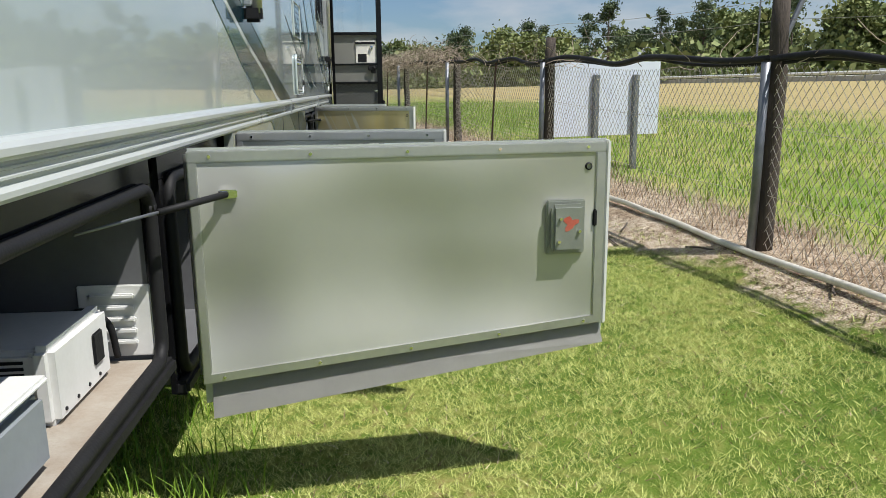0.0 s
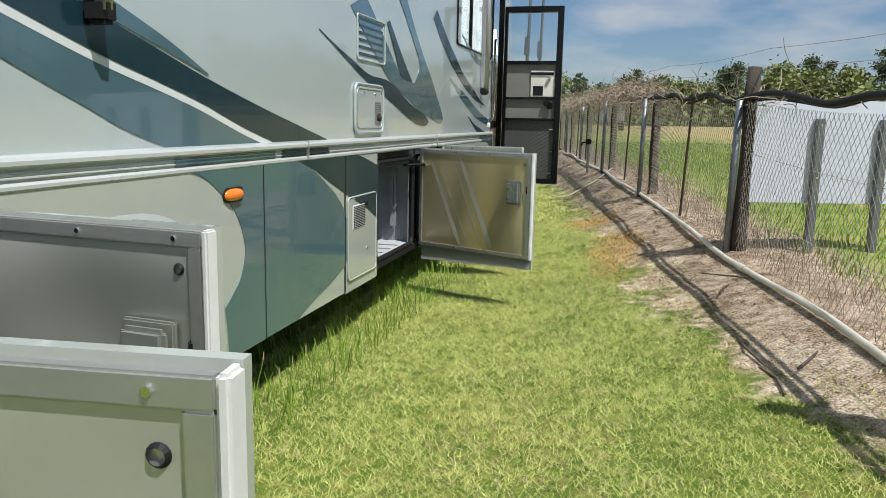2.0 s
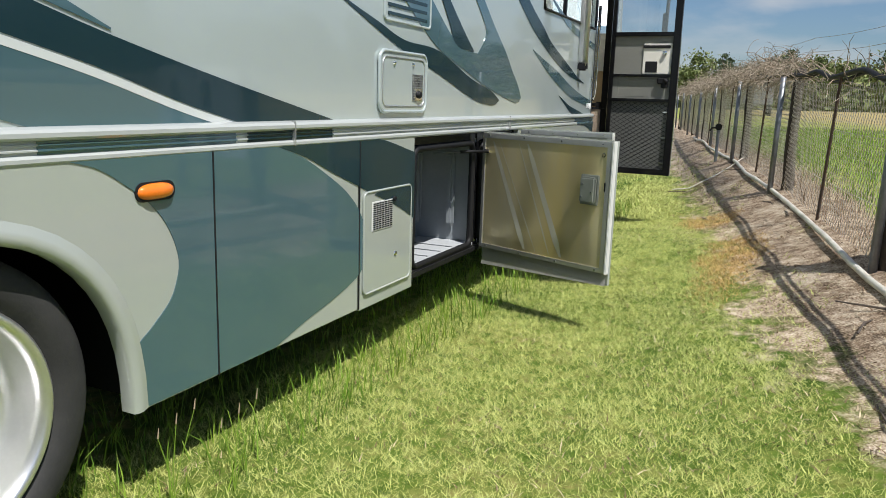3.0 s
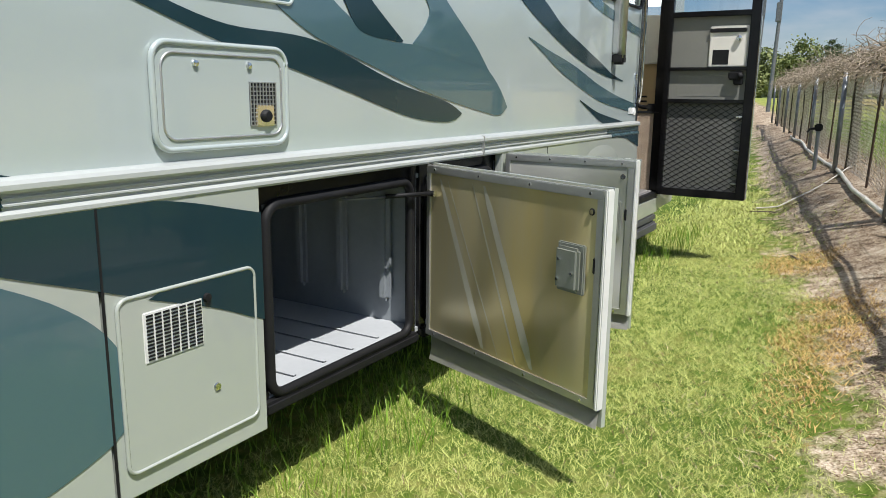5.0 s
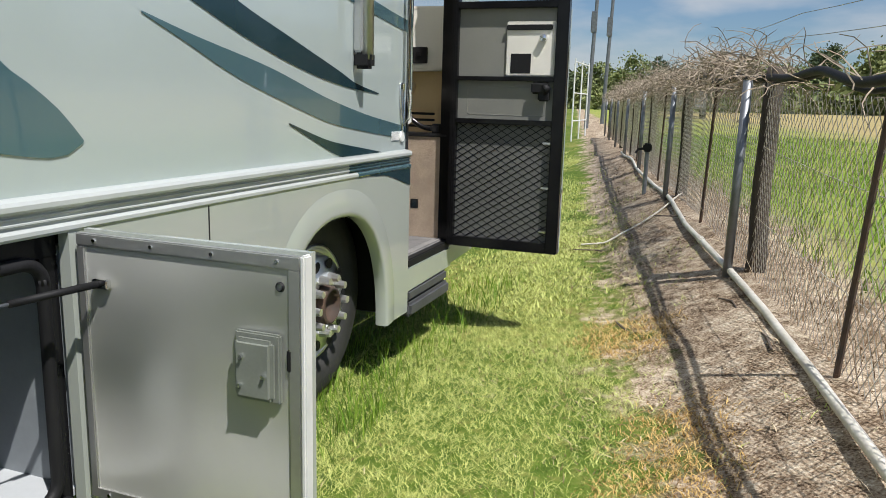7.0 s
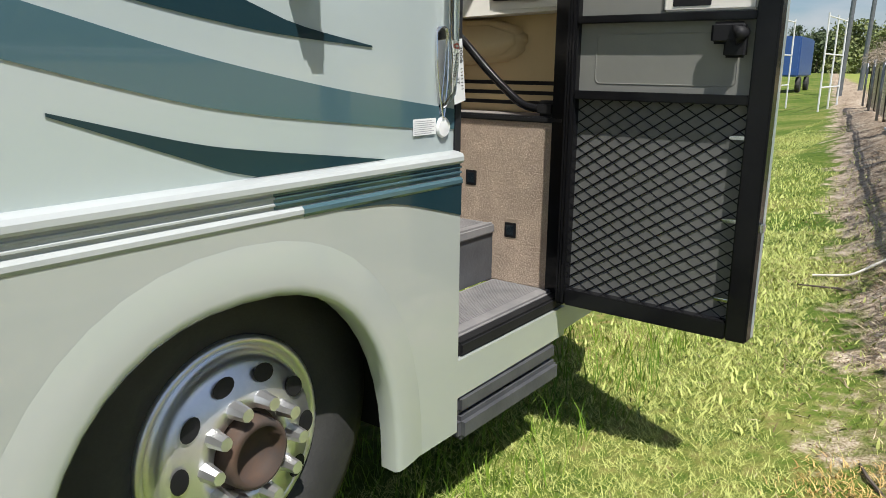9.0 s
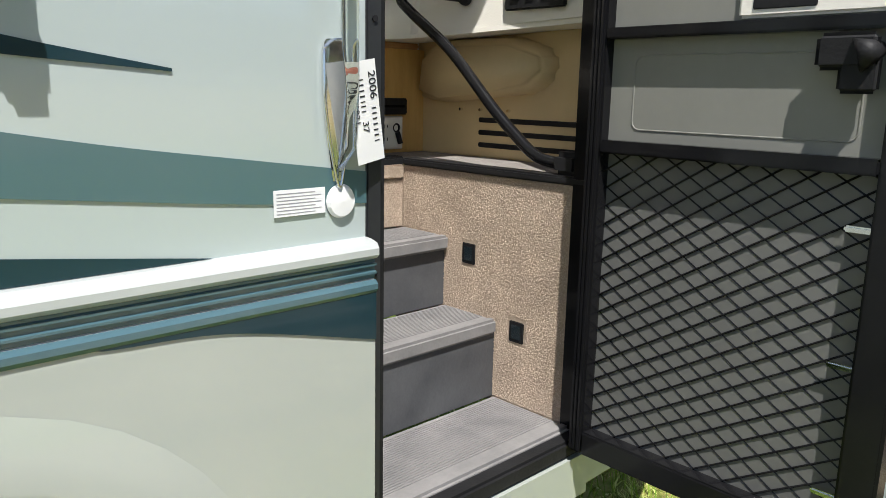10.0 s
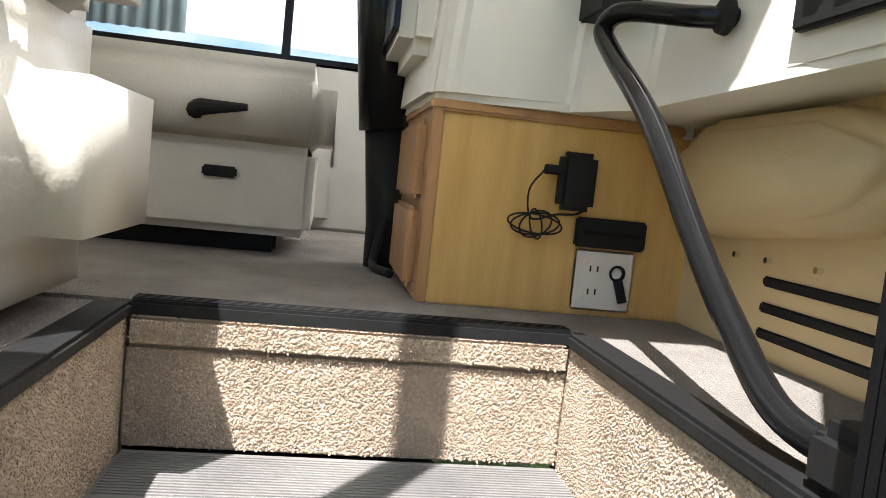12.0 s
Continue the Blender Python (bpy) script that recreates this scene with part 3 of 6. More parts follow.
right = [(5.42, 1.122), (5.60, 1.068), (5.794, 0.975), (5.93, 0.897), (6.04, 0.80), (6.115, 0.67), (6.115, 0.60), (6.07, 0.52), (5.975, 0.475), (5.80, 0.428), (5.608, 0.389), (5.40, 0.335)]
stripe(left, right, DN, TEAL, "large teal skirt sweep")
stripe([(5.86, 1.122), (6.22, 1.12), (6.6, 1.04)], [(5.42, 1.122), (5.62, 1.068), (5.80, 0.998), (6.01, 0.922), (6.152, 0.87), (6.398, 0.783), (6.6, 0.697)], DN, DARKTEAL, "dark teal skirt band")
stripe([(5.76, 1.78), (6.0, 1.715), (6.24, 1.66), (6.52, 1.595), (6.915, 1.572), (7.376, 1.446), (7.763, 1.369), (7.90, 1.318)],
       [(5.76, 1.775), (6.0, 1.70), (6.221, 1.628), (6.517, 1.539), (6.769, 1.484), (7.029, 1.421), (7.455, 1.315), (7.70, 1.285), (7.82, 1.285), (7.895, 1.31)], UP, DARKTEAL, "dark teal swoosh")
stripe([(6.45, 2.05), (6.72, 1.89), (6.99, 1.72), (7.13, 1.65), (7.302, 1.60), (7.495, 1.592), (7.95, 1.58), (8.13, 1.52), (8.27, 1.43), (8.355, 1.342)],
       [(6.2, 1.96), (6.45, 1.82), (6.708, 1.68), (6.915, 1.583), (7.195, 1.509), (7.624, 1.404), (8.131, 1.316), (8.28, 1.303), (8.352, 1.335)], UP + 0.0005, TEAL, "teal hooked swoosh")
stripe([(7.0, 2.2), (7.3, 2.0), (7.597, 1.771), (7.598, 1.684), (7.495, 1.593)], [(7.2, 2.22), (7.5, 1.97), (7.753, 1.787), (8.0, 1.63), (8.15, 1.51)], UP + 0.001, TEAL, "teal hooked swoosh")
stripe([(6.90, 1.965), (7.05, 1.855), (7.25, 1.715), (7.43, 1.601)], [(6.85, 1.945), (7.05, 1.735), (7.16, 1.62), (7.41, 1.595)], UP + 0.0015, DARKTEAL, "dark teal flame")
stripe([(8.1, 2.2), (8.5, 2.0), (8.83, 1.87), (9.045, 1.779), (9.402, 1.682), (9.768, 1.584), (9.93, 1.537), (10.172, 1.4985)],
       [(8.0, 2.12), (8.25, 1.98), (8.55, 1.84), (8.811, 1.749), (9.139, 1.65), (9.484, 1.571), (9.82, 1.52), (10.172, 1.494)], UP, DARKTEAL, "dark teal stripe")
stripe([(8.589, 1.693), (8.832, 1.643), (9.243, 1.569), (9.65, 1.471), (10.018, 1.402), (10.286, 1.364), (10.52, 1.333)],
       [(8.589, 1.688), (8.778, 1.621), (9.067, 1.519), (9.572, 1.39), (9.804, 1.348), (10.013, 1.323), (10.284, 1.294), (10.52, 1.276)], UP, TEAL, "teal stripe")
stripe([(9.363, 1.370), (9.631, 1.302), (9.798, 1.273), (10.02, 1.243), (10.22, 1.216)], [(9.363, 1.364), (9.618, 1.272), (9.72, 1.236), (9.80, 1.216)], UP, DARKTEAL, "dark teal stripe")
stripe([(10.02, 1.12), (10.25, 1.12), (10.52, 1.12)], [(10.04, 1.115), (10.24, 1.098), (10.52, 1.028)], DN, DARKTEAL, "dark teal stripe")
stripe([(9.0, 2.12), (9.51, 2.0), (10.24, 1.9), (10.52, 1.87)], [(9.0, 2.1), (9.51, 1.94), (10.0, 1.87), (10.52, 1.81)], UP, TEAL, "teal stripe")

# vents and hatches
for k in range(6):
    z = 1.70 + 0.04 * k * 1.0
    cpart("louvre_slot", box(WX + 0.001, WX + 0.005, 6.34, 6.76, z, z + 0.016, 0.001), DARKTEAL)
cpart("louvre_frame", loop_tube(round_rect(6.30, 6.80, 1.675, 1.93, 0.02), WX + 0.004, 0.006), SILVER)

hatch = cpart("fridge_hatch", prism(round_rect(6.248, 6.754, 1.247, 1.533, 0.05), WX, WX + 0.012), SILVER, "rounded silver access hatch")
cpart("hatch_trim", loop_tube(round_rect(6.248, 6.754, 1.247, 1.533, 0.05), WX + 0.01, 0.009), SILVER, smooth=True, parent=None)
cpart("hatch_bead", loop_tube(round_rect(6.275, 6.727, 1.274, 1.506, 0.04), WX + 0.013, 0.0035), ALU, smooth=True)
grid = bmesh.new()
for k in range(9):
    box(WX + 0.012, WX + 0.017, 6.591 + 0.0135 * k, 6.594 + 0.0135 * k, 1.303, 1.433, bm=grid)
for k in range(11):
    box(WX + 0.012, WX + 0.0165, 6.591, 6.702, 1.303 + 0.0127 * k, 1.306 + 0.0127 * k, bm=grid)
cpart("hatch_grille", grid, ALU, "small chrome mesh grille")
cpart("hatch_grille_back", box(WX + 0.012, WX + 0.0135, 6.591, 6.701, 1.303, 1.433), BLACK)
cpart("hatch_plate", box(WX + 0.0125, WX + 0.02, 6.612, 6.69, 1.30, 1.365, 0.004), CHROME)
cpart("hatch_knob", lathe([(0.0, 0.034), (0.014, 0.033), (0.019, 0.026), (0.02, 0.018)], (WX, 6.652, 1.332), 16), BLACK)
for y in (6.39, 6.592):
    cpart("hatch_lock", lathe([(0.0, 0.02), (0.009, 0.019), (0.011, 0.012)], (WX, y, 1.48), 14), CHROME)

cpart("vent_door", prism(round_rect(6.075, 6.556, 0.392, 0.878, 0.03), SK, SK + 0.007), SAGE, "sage vented appliance door")
cpart("vent_door_trim", loop_tube(round_rect(6.075, 6.556, 0.392, 0.878, 0.03), SK + 0.006, 0.006), SAGE, smooth=True)
stripe([(6.20, 0.872), (6.4, 0.872), (6.55, 0.872)], [(6.17, 0.862), (6.398, 0.783), (6.55, 0.715)], SK + 0.0095, DARKTEAL, "dark band across the vent door")
gb = bmesh.new()
for r in range(13):
    for c in range(7):
        y, z = 6.156 + c * 0.0275, 0.694 + r * 0.0101
        box(SK + 0.0105, SK + 0.0125, y, y + 0.021, z, z + 0.0055, bm=gb)
cpart("vent_plate", box(SK + 0.004, SK + 0.0105, 6.147, 6.348, 0.686, 0.829, 0.003), WHITEPLASTIC, "white slotted vent")
cpart("vent_slot", gb, BLACK)
cpart("vent_lock", lathe([(0.0, 0.02), (0.012, 0.019), (0.014, 0.007)], (SK, 6.364, 0.824), 14), BLACK)
cpart("vent_port", lathe([(0.0, 0.013), (0.011, 0.012), (0.013, 0.007)], (SK, 6.389, 0.542), 14), CHROME)

marker = thing("marker_light", "oval orange side marker lamp on the skirt", "marker light", (SK, 4.81, 1.013))
mb = bmesh.new()
bmesh.ops.create_uvsphere(mb, u_segments=20, v_segments=10, radius=1)
for v in mb.verts:
    v.co = Vector((v.co.x * 0.028, math.copysign(abs(v.co.y) ** 0.75, v.co.y) * 0.075, math.copysign(abs(v.co.z) ** 0.8, v.co.z) * 0.026))
part("lens", mb, ORANGE, marker, "orange lens", True)
part("marker_base", prism(round_rect(-0.08, 0.08, -0.03, 0.03, 0.029), -0.001, 0.006), BLACK, marker)


# awning arms
def awning_arm(y, z, top=3.2):
    arm = thing("awning_arm", "vertical silver awning arm on the coach side", "awning arm", (WX, y, z), group="awning arms")
    part("arm_rail", box(0.0, 0.045, -0.028, 0.028, 0.05, top - z, 0.008), ALU, arm)
    part("arm_tube", tube([(0.06, 0, 0.02), (0.06, 0, top - z)], 0.026, 14), ALU, arm, smooth=True)
    part("arm_foot", box(0.0, 0.085, -0.032, 0.032, -0.02, 0.055, 0.014), BLACK, arm, "black end cap")
    return arm


awning_arm(9.93, 1.62)
awning_arm(4.05, 1.61)

# passenger side window, through the wall
pane = cpart("side_window", box(WX - 0.03, WX - 0.024, 8.8, 10.505, 2.0, 2.95), TINTCLEAR, "tinted passenger window")
pane.visible_shadow = False
cpart("window_frame", loop_tube(round_rect(8.81, 10.50, 2.01, 2.94, 0.05), WX + 0.002, 0.012), BLACKPAINT, smooth=True)
cpart("window_mullion", box(WX - 0.03, WX + 0.004, 9.42, 9.45, 2.0, 2.95), BLACKPAINT)


# ---------------------------------------------------------------- wheels
def wheel(y, x_face, zc, rt, rr, width, front):
    w = thing("wheel", "polished aluminium wheel with a worn black tyre", "wheel", (x_face, y, zc), group="coach wheels")
    tyre = [(rr * 0.99, -0.03), (rr * 1.03, 0.0), (rr + 0.35 * (rt - rr), 0.02), (rr + 0.75 * (rt - rr), 0.014), (rt * 0.985, -0.012), (rt, -0.05)]
    for g in range(4):
        a = -0.06 - (width - 0.1) * g / 4
        tyre += [(rt, a), (rt - 0.012, a - 0.004), (rt - 0.012, a - 0.014), (rt, a - 0.018)]
    tyre += [(rt, -width + 0.05), (rt * 0.97, -width), (rr, -width)]
    part("tyre", lathe(tyre, (0, 0, 0), 64), TYRE, w, "worn black tyre", True)
    dish = 0.05 if front else -0.16
    rim = lathe([(rr, -0.04), (rr * 1.02, 0.0), (rr * 0.985, 0.012), (rr * 0.93, 0.004), (rr * 0.9, -0.03), (rr * 0.86, dish - 0.035 if front else -0.1), (rr * 0.8, dish - 0.01 if front else -0.15),
                 (rr * 0.62, dish + 0.0), (rr * 0.56, dish + 0.012), (rr * 0.40, dish + 0.014), (rr * 0.38, dish - 0.01)], (0, 0, 0), 60)
    part("rim", rim, POLISHED, w, "polished aluminium rim", True)
    part("hub_back", disc((0, 0, 0), rr * 0.4, dish - 0.008, 40), RUSTYSTEEL, w)
    for k in range(10):
        a = 2 * math.pi * k / 10
        c, s = math.cos(a), math.sin(a)
        # rim is uncut: a flat black disc paints the shade inside each hand hole
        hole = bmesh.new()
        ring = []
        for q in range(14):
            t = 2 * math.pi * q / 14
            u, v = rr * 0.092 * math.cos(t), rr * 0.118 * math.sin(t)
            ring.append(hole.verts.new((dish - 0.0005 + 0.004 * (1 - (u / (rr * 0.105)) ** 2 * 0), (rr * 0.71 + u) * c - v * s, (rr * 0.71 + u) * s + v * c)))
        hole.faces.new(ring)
        part("hand_hole_shade", hole, BLACK, w)
        nut = bmesh.new()
        tube([(dish + 0.01, rr * 0.475 * c, rr * 0.475 * s), (dish + 0.03, rr * 0.475 * c, rr * 0.475 * s), (dish + 0.064, rr * 0.475 * c, rr * 0.475 * s)], [0.024, 0.021, 0.017], 8, nut)
        part("wheel_nut", nut, POLISHED, w)
    hub = lathe([(rr * 0.34, dish - 0.01), (rr * 0.33, dish + 0.045), (rr * 0.27, dish + 0.055), (rr * 0.25, dish + 0.02), (0.001, dish + 0.01)] if front else
                [(rr * 0.34, dish - 0.01), (rr * 0.33, dish + 0.1), (rr * 0.25, dish + 0.13), (0.001, dish + 0.14)], (0, 0, 0), 32)
    part("hub", hub, RUSTYSTEEL if front else POLISHED, w, smooth=True)
    return w


wheel(4.13, SK - 0.075, 0.46, 0.47, 0.335, 0.5, False)
wheel(9.815, SK - 0.185, 0.53, 0.50, 0.272, 0.27, True)


# ---------------------------------------------------------------- luggage bays and their doors
def bay(y0, y1, z0, z1, depth, liner, label, ribs=0, more=0.0):
    b = thing("luggage_bay", label, "luggage bay", (SK, (y0 + y1) / 2, z0), group="luggage bays")
    h, hw, xb = z1 - z0, (y1 - y0) / 2, -depth
    part("bay_floor", box(xb, -0.05, -hw, hw + more, -0.02, 0.0), LINER_SUNLIT if liner == LINER else liner, b)
    part("bay_back", box(xb - 0.02, xb, -hw, hw + more, -0.02, h + 0.02), liner, b)
    part("bay_ceiling", box(xb, -0.05, -hw, hw + more, h, h + 0.02), liner, b)
    part("bay_side", box(xb, -0.05, -hw - 0.02, -hw, -0.02, h + 0.02), liner, b)
    part("bay_side", box(xb, -0.05, hw + more, hw + more + 0.02, -0.02, h + 0.02), liner, b)
    for k in range(ribs):
        y = -hw + (k + 0.5) * 2 * hw / ribs
        part("rib", box(xb, xb + 0.06, y - 0.03, y + 0.03, 0.10, h - 0.08, 0.018), liner, b, "moulded rib")
        if ribs > 4 and k < 4:
            xr = xb + 0.12 + k * 0.24
            part("rib", box(xr - 0.03, xr + 0.03, hw + more - 0.05, hw + more, 0.10, h - 0.08, 0.018), liner, b, "moulded side rib")
        part("floor_groove", box(xb + 0.05, -0.1, y - 0.07, y - 0.05, 0.0, 0.006, 0.003), LINER_SUNLIT if liner == LINER else liner, b)
    seal = part("door_seal", loop_tube(round_rect(-hw + 0.005, hw - 0.005, 0.005, h - 0.005, 0.06), -0.035, 0.018), BLACK, b, "black rubber door seal", True)
    rim = bmesh.new()
    box(-0.06, -0.045, -hw - 0.05, hw + 0.05, h - 0.002, RAIL0 - z0 + 0.01, bm=rim)
    box(-0.06, -0.045, -hw - 0.05, -hw + 0.003, -0.04, h, bm=rim)
    box(-0.06, -0.045, hw - 0.003, hw + 0.05, -0.04, h, bm=rim)
    part("bay_frame", rim, BLACKPAINT, b, "black painted opening frame")
    part("bay_sill", box(-0.06, -0.012, -hw - 0.04, hw + 0.04, -0.05, -0.006, 0.01), BLACK, b)
    return b


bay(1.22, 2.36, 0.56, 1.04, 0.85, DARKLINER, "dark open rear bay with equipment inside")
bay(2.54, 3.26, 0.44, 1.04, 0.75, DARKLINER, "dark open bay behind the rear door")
bay(6.65, 7.50, 0.40, 1.055, 1.05, LINER, "open pale grey luggage bay with ribbed walls", 5, 0.085)
bay(7.63, 8.21, 0.40, 1.055, 0.75, LINER, "open pale grey luggage bay", 3, 0.07)


def bay_door(hx, hy, ang, length, skin, label, zt=1.105, zb=0.41, zb_out=None, mark=False, box_u=0.78, lip=0.07, strut=None, bz=0.0):
    zb_out = zb if zb_out is None else zb_out
    d = thing("bay_door", label, "compartment door", (hx, hy, 0), ang, group="bay doors")
    f = 0.032

    def slab(y0, y1, u0, u1, drop0, drop1, top):
        bm = bmesh.new()
        vs = []
        for y in (y0, y1):
            vs.append([bm.verts.new((u, y, z)) for u, z in ((u0, zb + (zb_out - zb) * u0 / length - drop0), (u1, zb + (zb_out - zb) * u1 / length - drop1), (u1, top), (u0, top))])
        a, b = vs
        bm.faces.new(a)
        bm.faces.new(b[::-1])
        for i in range(4):
            bm.faces.new((a[i], a[(i + 1) % 4], b[(i + 1) % 4], b[i]))
        return bm

    part("outer_skin", slab(0.012, 0.03, 0.0, length + 0.012, lip, lip, zt + 0.006), SAGE, d, "painted outer skin")
    part("liner", slab(-0.012, 0.011, 0.01, length - 0.005, -0.01, -0.01, zt - 0.01), skin, d, "flat metal inner liner")
    fr = bmesh.new()
    box(0.0, length, -0.018, 0.0, zt - f, zt, 0.003, bm=fr)
    part("top_rail", fr, ALU, d)
    part("side_rail", box(0.0, f * 0.8, -0.0178, 0.0, zb + 0.01, zt - f + 0.001, 0.003), ALU, d)
    part("side_rail", box(length - f, length, -0.0178, 0.0, zb_out + 0.005, zt - f + 0.001, 0.003), ALU, d)
    part("end_cap", box(length, length + 0.014, -0.02, 0.014, zb_out - 0.005, zt + 0.003, 0.004), WHITEPLASTIC, d)
    bl = bmesh.new()
    vs = []
    for y in (-0.0176, 0.0):
        vs.append([bl.verts.new((u, y, z)) for u, z in ((0, zb), (length, zb_out), (length, zb_out + f * 0.8), (0, zb + f * 0.8))])
    a, b = vs
    bl.faces.new(a)
    bl.faces.new(b[::-1])
    for i in range(4):
        bl.faces.new((a[i], a[(i + 1) % 4], b[(i + 1) % 4], b[i]))
    part("bottom_rail", bl, ALU, d)
    # slanting lower lip of the skin
    lp = bmesh.new()
    q = [lp.verts.new(p) for p in ((0.02, 0.012, zb - 0.004), (length, 0.012, zb_out - 0.004), (length + 0.01, -0.012, zb_out - lip), (0.02, -0.012, zb - lip * 1.6))]
    lp.faces.new(q)
    bmesh.ops.solidify(lp, geom=lp.faces[:], thickness=0.006)
    part("lower_lip", lp, GREYTRIM, d)
    # latch cover
    u, z = box_u * length, 0.93 + bz
    part("latch_cover", box(u, u + 0.122, -0.026, -0.012, z - 0.165, z + 0.003, 0.004), GREYBOX, d, "grey latch cover plate")
    part("latch_cover_lid", box(u + 0.01, u + 0.114, -0.05, -0.024, z - 0.155, z - 0.008, 0.01), GREYBOX, d)
    for su, sz in ((0.035, -0.05), (0.095, -0.09), (0.03, -0.12)):
        part("screw", tube([(u + su, -0.058, z + sz), (u + su, -0.048, z + sz)], 0.005, 8), CHROME, d)
    if mark:
        rb2 = bmesh.new()
        vs = []
        for k in range(18):
            a2 = 2 * math.pi * k / 18
            r = 0.02 * (1 + 0.35 * math.sin(3 * a2 + 1) + 0.2 * math.sin(5 * a2))
            vs.append(rb2.verts.new((u + 0.066 + r * math.cos(a2), -0.0508, z - 0.065 + r * math.sin(a2))))
        rb2.faces.new(vs)
        part("grease_mark", rb2, RUST, d, "red smear on the latch cover")
    part("latch_slot", box(length - f - 0.006, length - f + 0.01, -0.0195, -0.010, z - 0.085, z - 0.03, 0.004), BLACK, d)
    part("latch_bumper", lathe([(0.008, 0.004), (0.012, 0.0), (0.012, -0.006)], (0, 0, 0), 14), BLACK, d).matrix_local = pose(length - 0.055, -0.013, zt - 0.075, 0, 0, -90)
    n = max(3, int(length / 0.28))
    for k in range(n + 1):
        uu = 0.06 + (length - 0.12) * k / n
        part("rivet", tube([(uu, -0.021, zt - 0.016), (uu, -0.016, zt - 0.016)], 0.005, 8), CHROME, d)
        part("rivet", tube([(uu, -0.021, zb + (zb_out - zb) * uu / length + 0.012), (uu, -0.016, zb + (zb_out - zb) * uu / length + 0.012)], 0.005, 8), CHROME, d)
    part("hinge", tube([(-0.004, 0.018, zb + 0.02), (-0.004, 0.018, zt - 0.01)], 0.009, 8), ALU, d)
    # gas strut
    if strut:
        s0, s1 = strut
        mid = tuple(a + (b - a) * 0.5 for a, b in zip(s0, s1))
        part("strut_body", tube([mid, s1], 0.0095, 10), BLACK, d, smooth=True)
        part("strut_rod", tube([s0, mid], 0.0045, 8), GALV, d, smooth=True)
        part("strut_bracket", box(s1[0] - 0.02, s1[0] + 0.03, -0.03, -0.012, s1[2] - 0.012, s1[2] + 0.012, 0.003), CHROME, d)
    return d


bay_door(-0.443, 2.463, 6.0, 1.222, DOORSKIN, "long open bay door with a red-smeared latch cover", zt=1.12, zb=0.445, zb_out=0.55, mark=True, box_u=0.845, bz=0.013, strut=((-0.2, -0.40, 0.97), (0.10, -0.03, 1.0)))
bay_door(-0.46, 3.345, -5.0, 0.80, DOORSKIN, "open grey bay door beside the rear wheel", zt=1.12, zb=0.41, box_u=0.77, bz=0.01, strut=((-0.12, -0.3, 0.97), (0.08, -0.03, 0.995)))
gold_door = bay_door(-0.476, 7.576, -22.8, 0.972, GOLDSKIN, "open bay door with gold and pale reflections painted on its liner", zt=1.115, zb=0.385, box_u=0.805, bz=-0.006, strut=((-0.02, -0.42, 0.995), (0.04, -0.03, 1.0)))
# slanting reflections on the liner, laid on as thin pale ribbons
for u0, u1, w0, w1 in ((0.09, 0.38, 0.012, 0.022), (0.37, 0.66, 0.016, 0.024), (0.30, 0.575, 0.004, 0.006), (0.14, 0.47, 0.003, 0.004)):
    sb = bmesh.new()
    lo, hi = [], []
    for k in range(9):
        f = k / 8
        u, hw, z = u0 + (u1 - u0) * f, (w0 + (w1 - w0) * f) * (0.35 if k in (0, 8) else 1.0), 1.065 - 0.64 * f
        lo.append((sb.verts.new((u - hw, -0.0126, z)), sb.verts.new((u + hw, -0.0126, z))))
    for (a, b), (c, d2) in zip(lo, lo[1:]):
        sb.faces.new((a, b, d2, c))
    part("reflected_streak", sb, STREAK, gold_door, "pale reflection painted on the liner as a streak")
bay_door(-0.466, 8.278, -0.8, 0.65, DOORSKIN, "short open grey bay door", zt=1.118, zb=0.40, box_u=0.735, bz=-0.002, strut=((-0.06, -0.42, 0.97), (0.075, -0.03, 0.995)))

# generator-like white unit and the louvred plate in the rear bay
inv = thing("white_charger_unit", "boxy white slotted charger unit in the rear bay", "charger", (-0.80, 2.08, 0.565))
part("housing", box(-0.17, 0.15, -0.15, 0.17, 0.012, 0.175, 0.014), WHITEPLASTIC, inv, "white ventilated housing")
part("side_cover", box(0.12, 0.175, -0.16, 0.18, 0.0, 0.185, 0.016), WHITEPLASTIC, inv, "moulded white side cover")
for k in range(9):
    part("cooling_slot", box(-0.15, 0.11, -0.1525, -0.148, 0.035 + k * 0.014, 0.042 + k * 0.014), BLACK, inv)
part("connector", box(0.173, 0.182, 0.06, 0.12, 0.06, 0.14, 0.004), BLACK, inv)
for k in range(4):
    part("foot_screw", tube([(0.174, -0.12 + 0.07 * k, 0.03), (0.178, -0.12 + 0.07 * k, 0.03)], 0.005, 8), BLACK, inv)
part("power_cable", tube(spline([(0.05, 0.17, 0.13), (0.1, 0.2, 0.16), (0.16, 0.22, 0.12), (0.17, 0.24, 0.02)]), 0.009, 8), BLACK, inv, smooth=True)
plate = thing("louvred_plate", "white louvred cover plate on the bay wall", "vent plate", (-0.64, 2.355, 0.575))
part("backing", box(-0.09, 0.1, -0.006, 0.002, 0.0, 0.2, 0.003), WHITEPLASTIC, plate)
for k in range(5):
    part("louvre", box(-0.06, 0.06, -0.018, -0.005, 0.035 + k * 0.032, 0.05 + k * 0.032, 0.004), WHITEPLASTIC, plate)
ctn = thing("plastic_container", "translucent pale plastic container on the bay floor", "container", (-0.66, 1.62, 0.565))
part("tub", box(-0.09, 0.09, -0.14, 0.14, 0.0, 0.17, 0.025), LINER, ctn)
part("tub_lid", box(-0.095, 0.095, -0.145, 0.145, 0.17, 0.185, 0.006), WHITEPLASTIC, ctn)
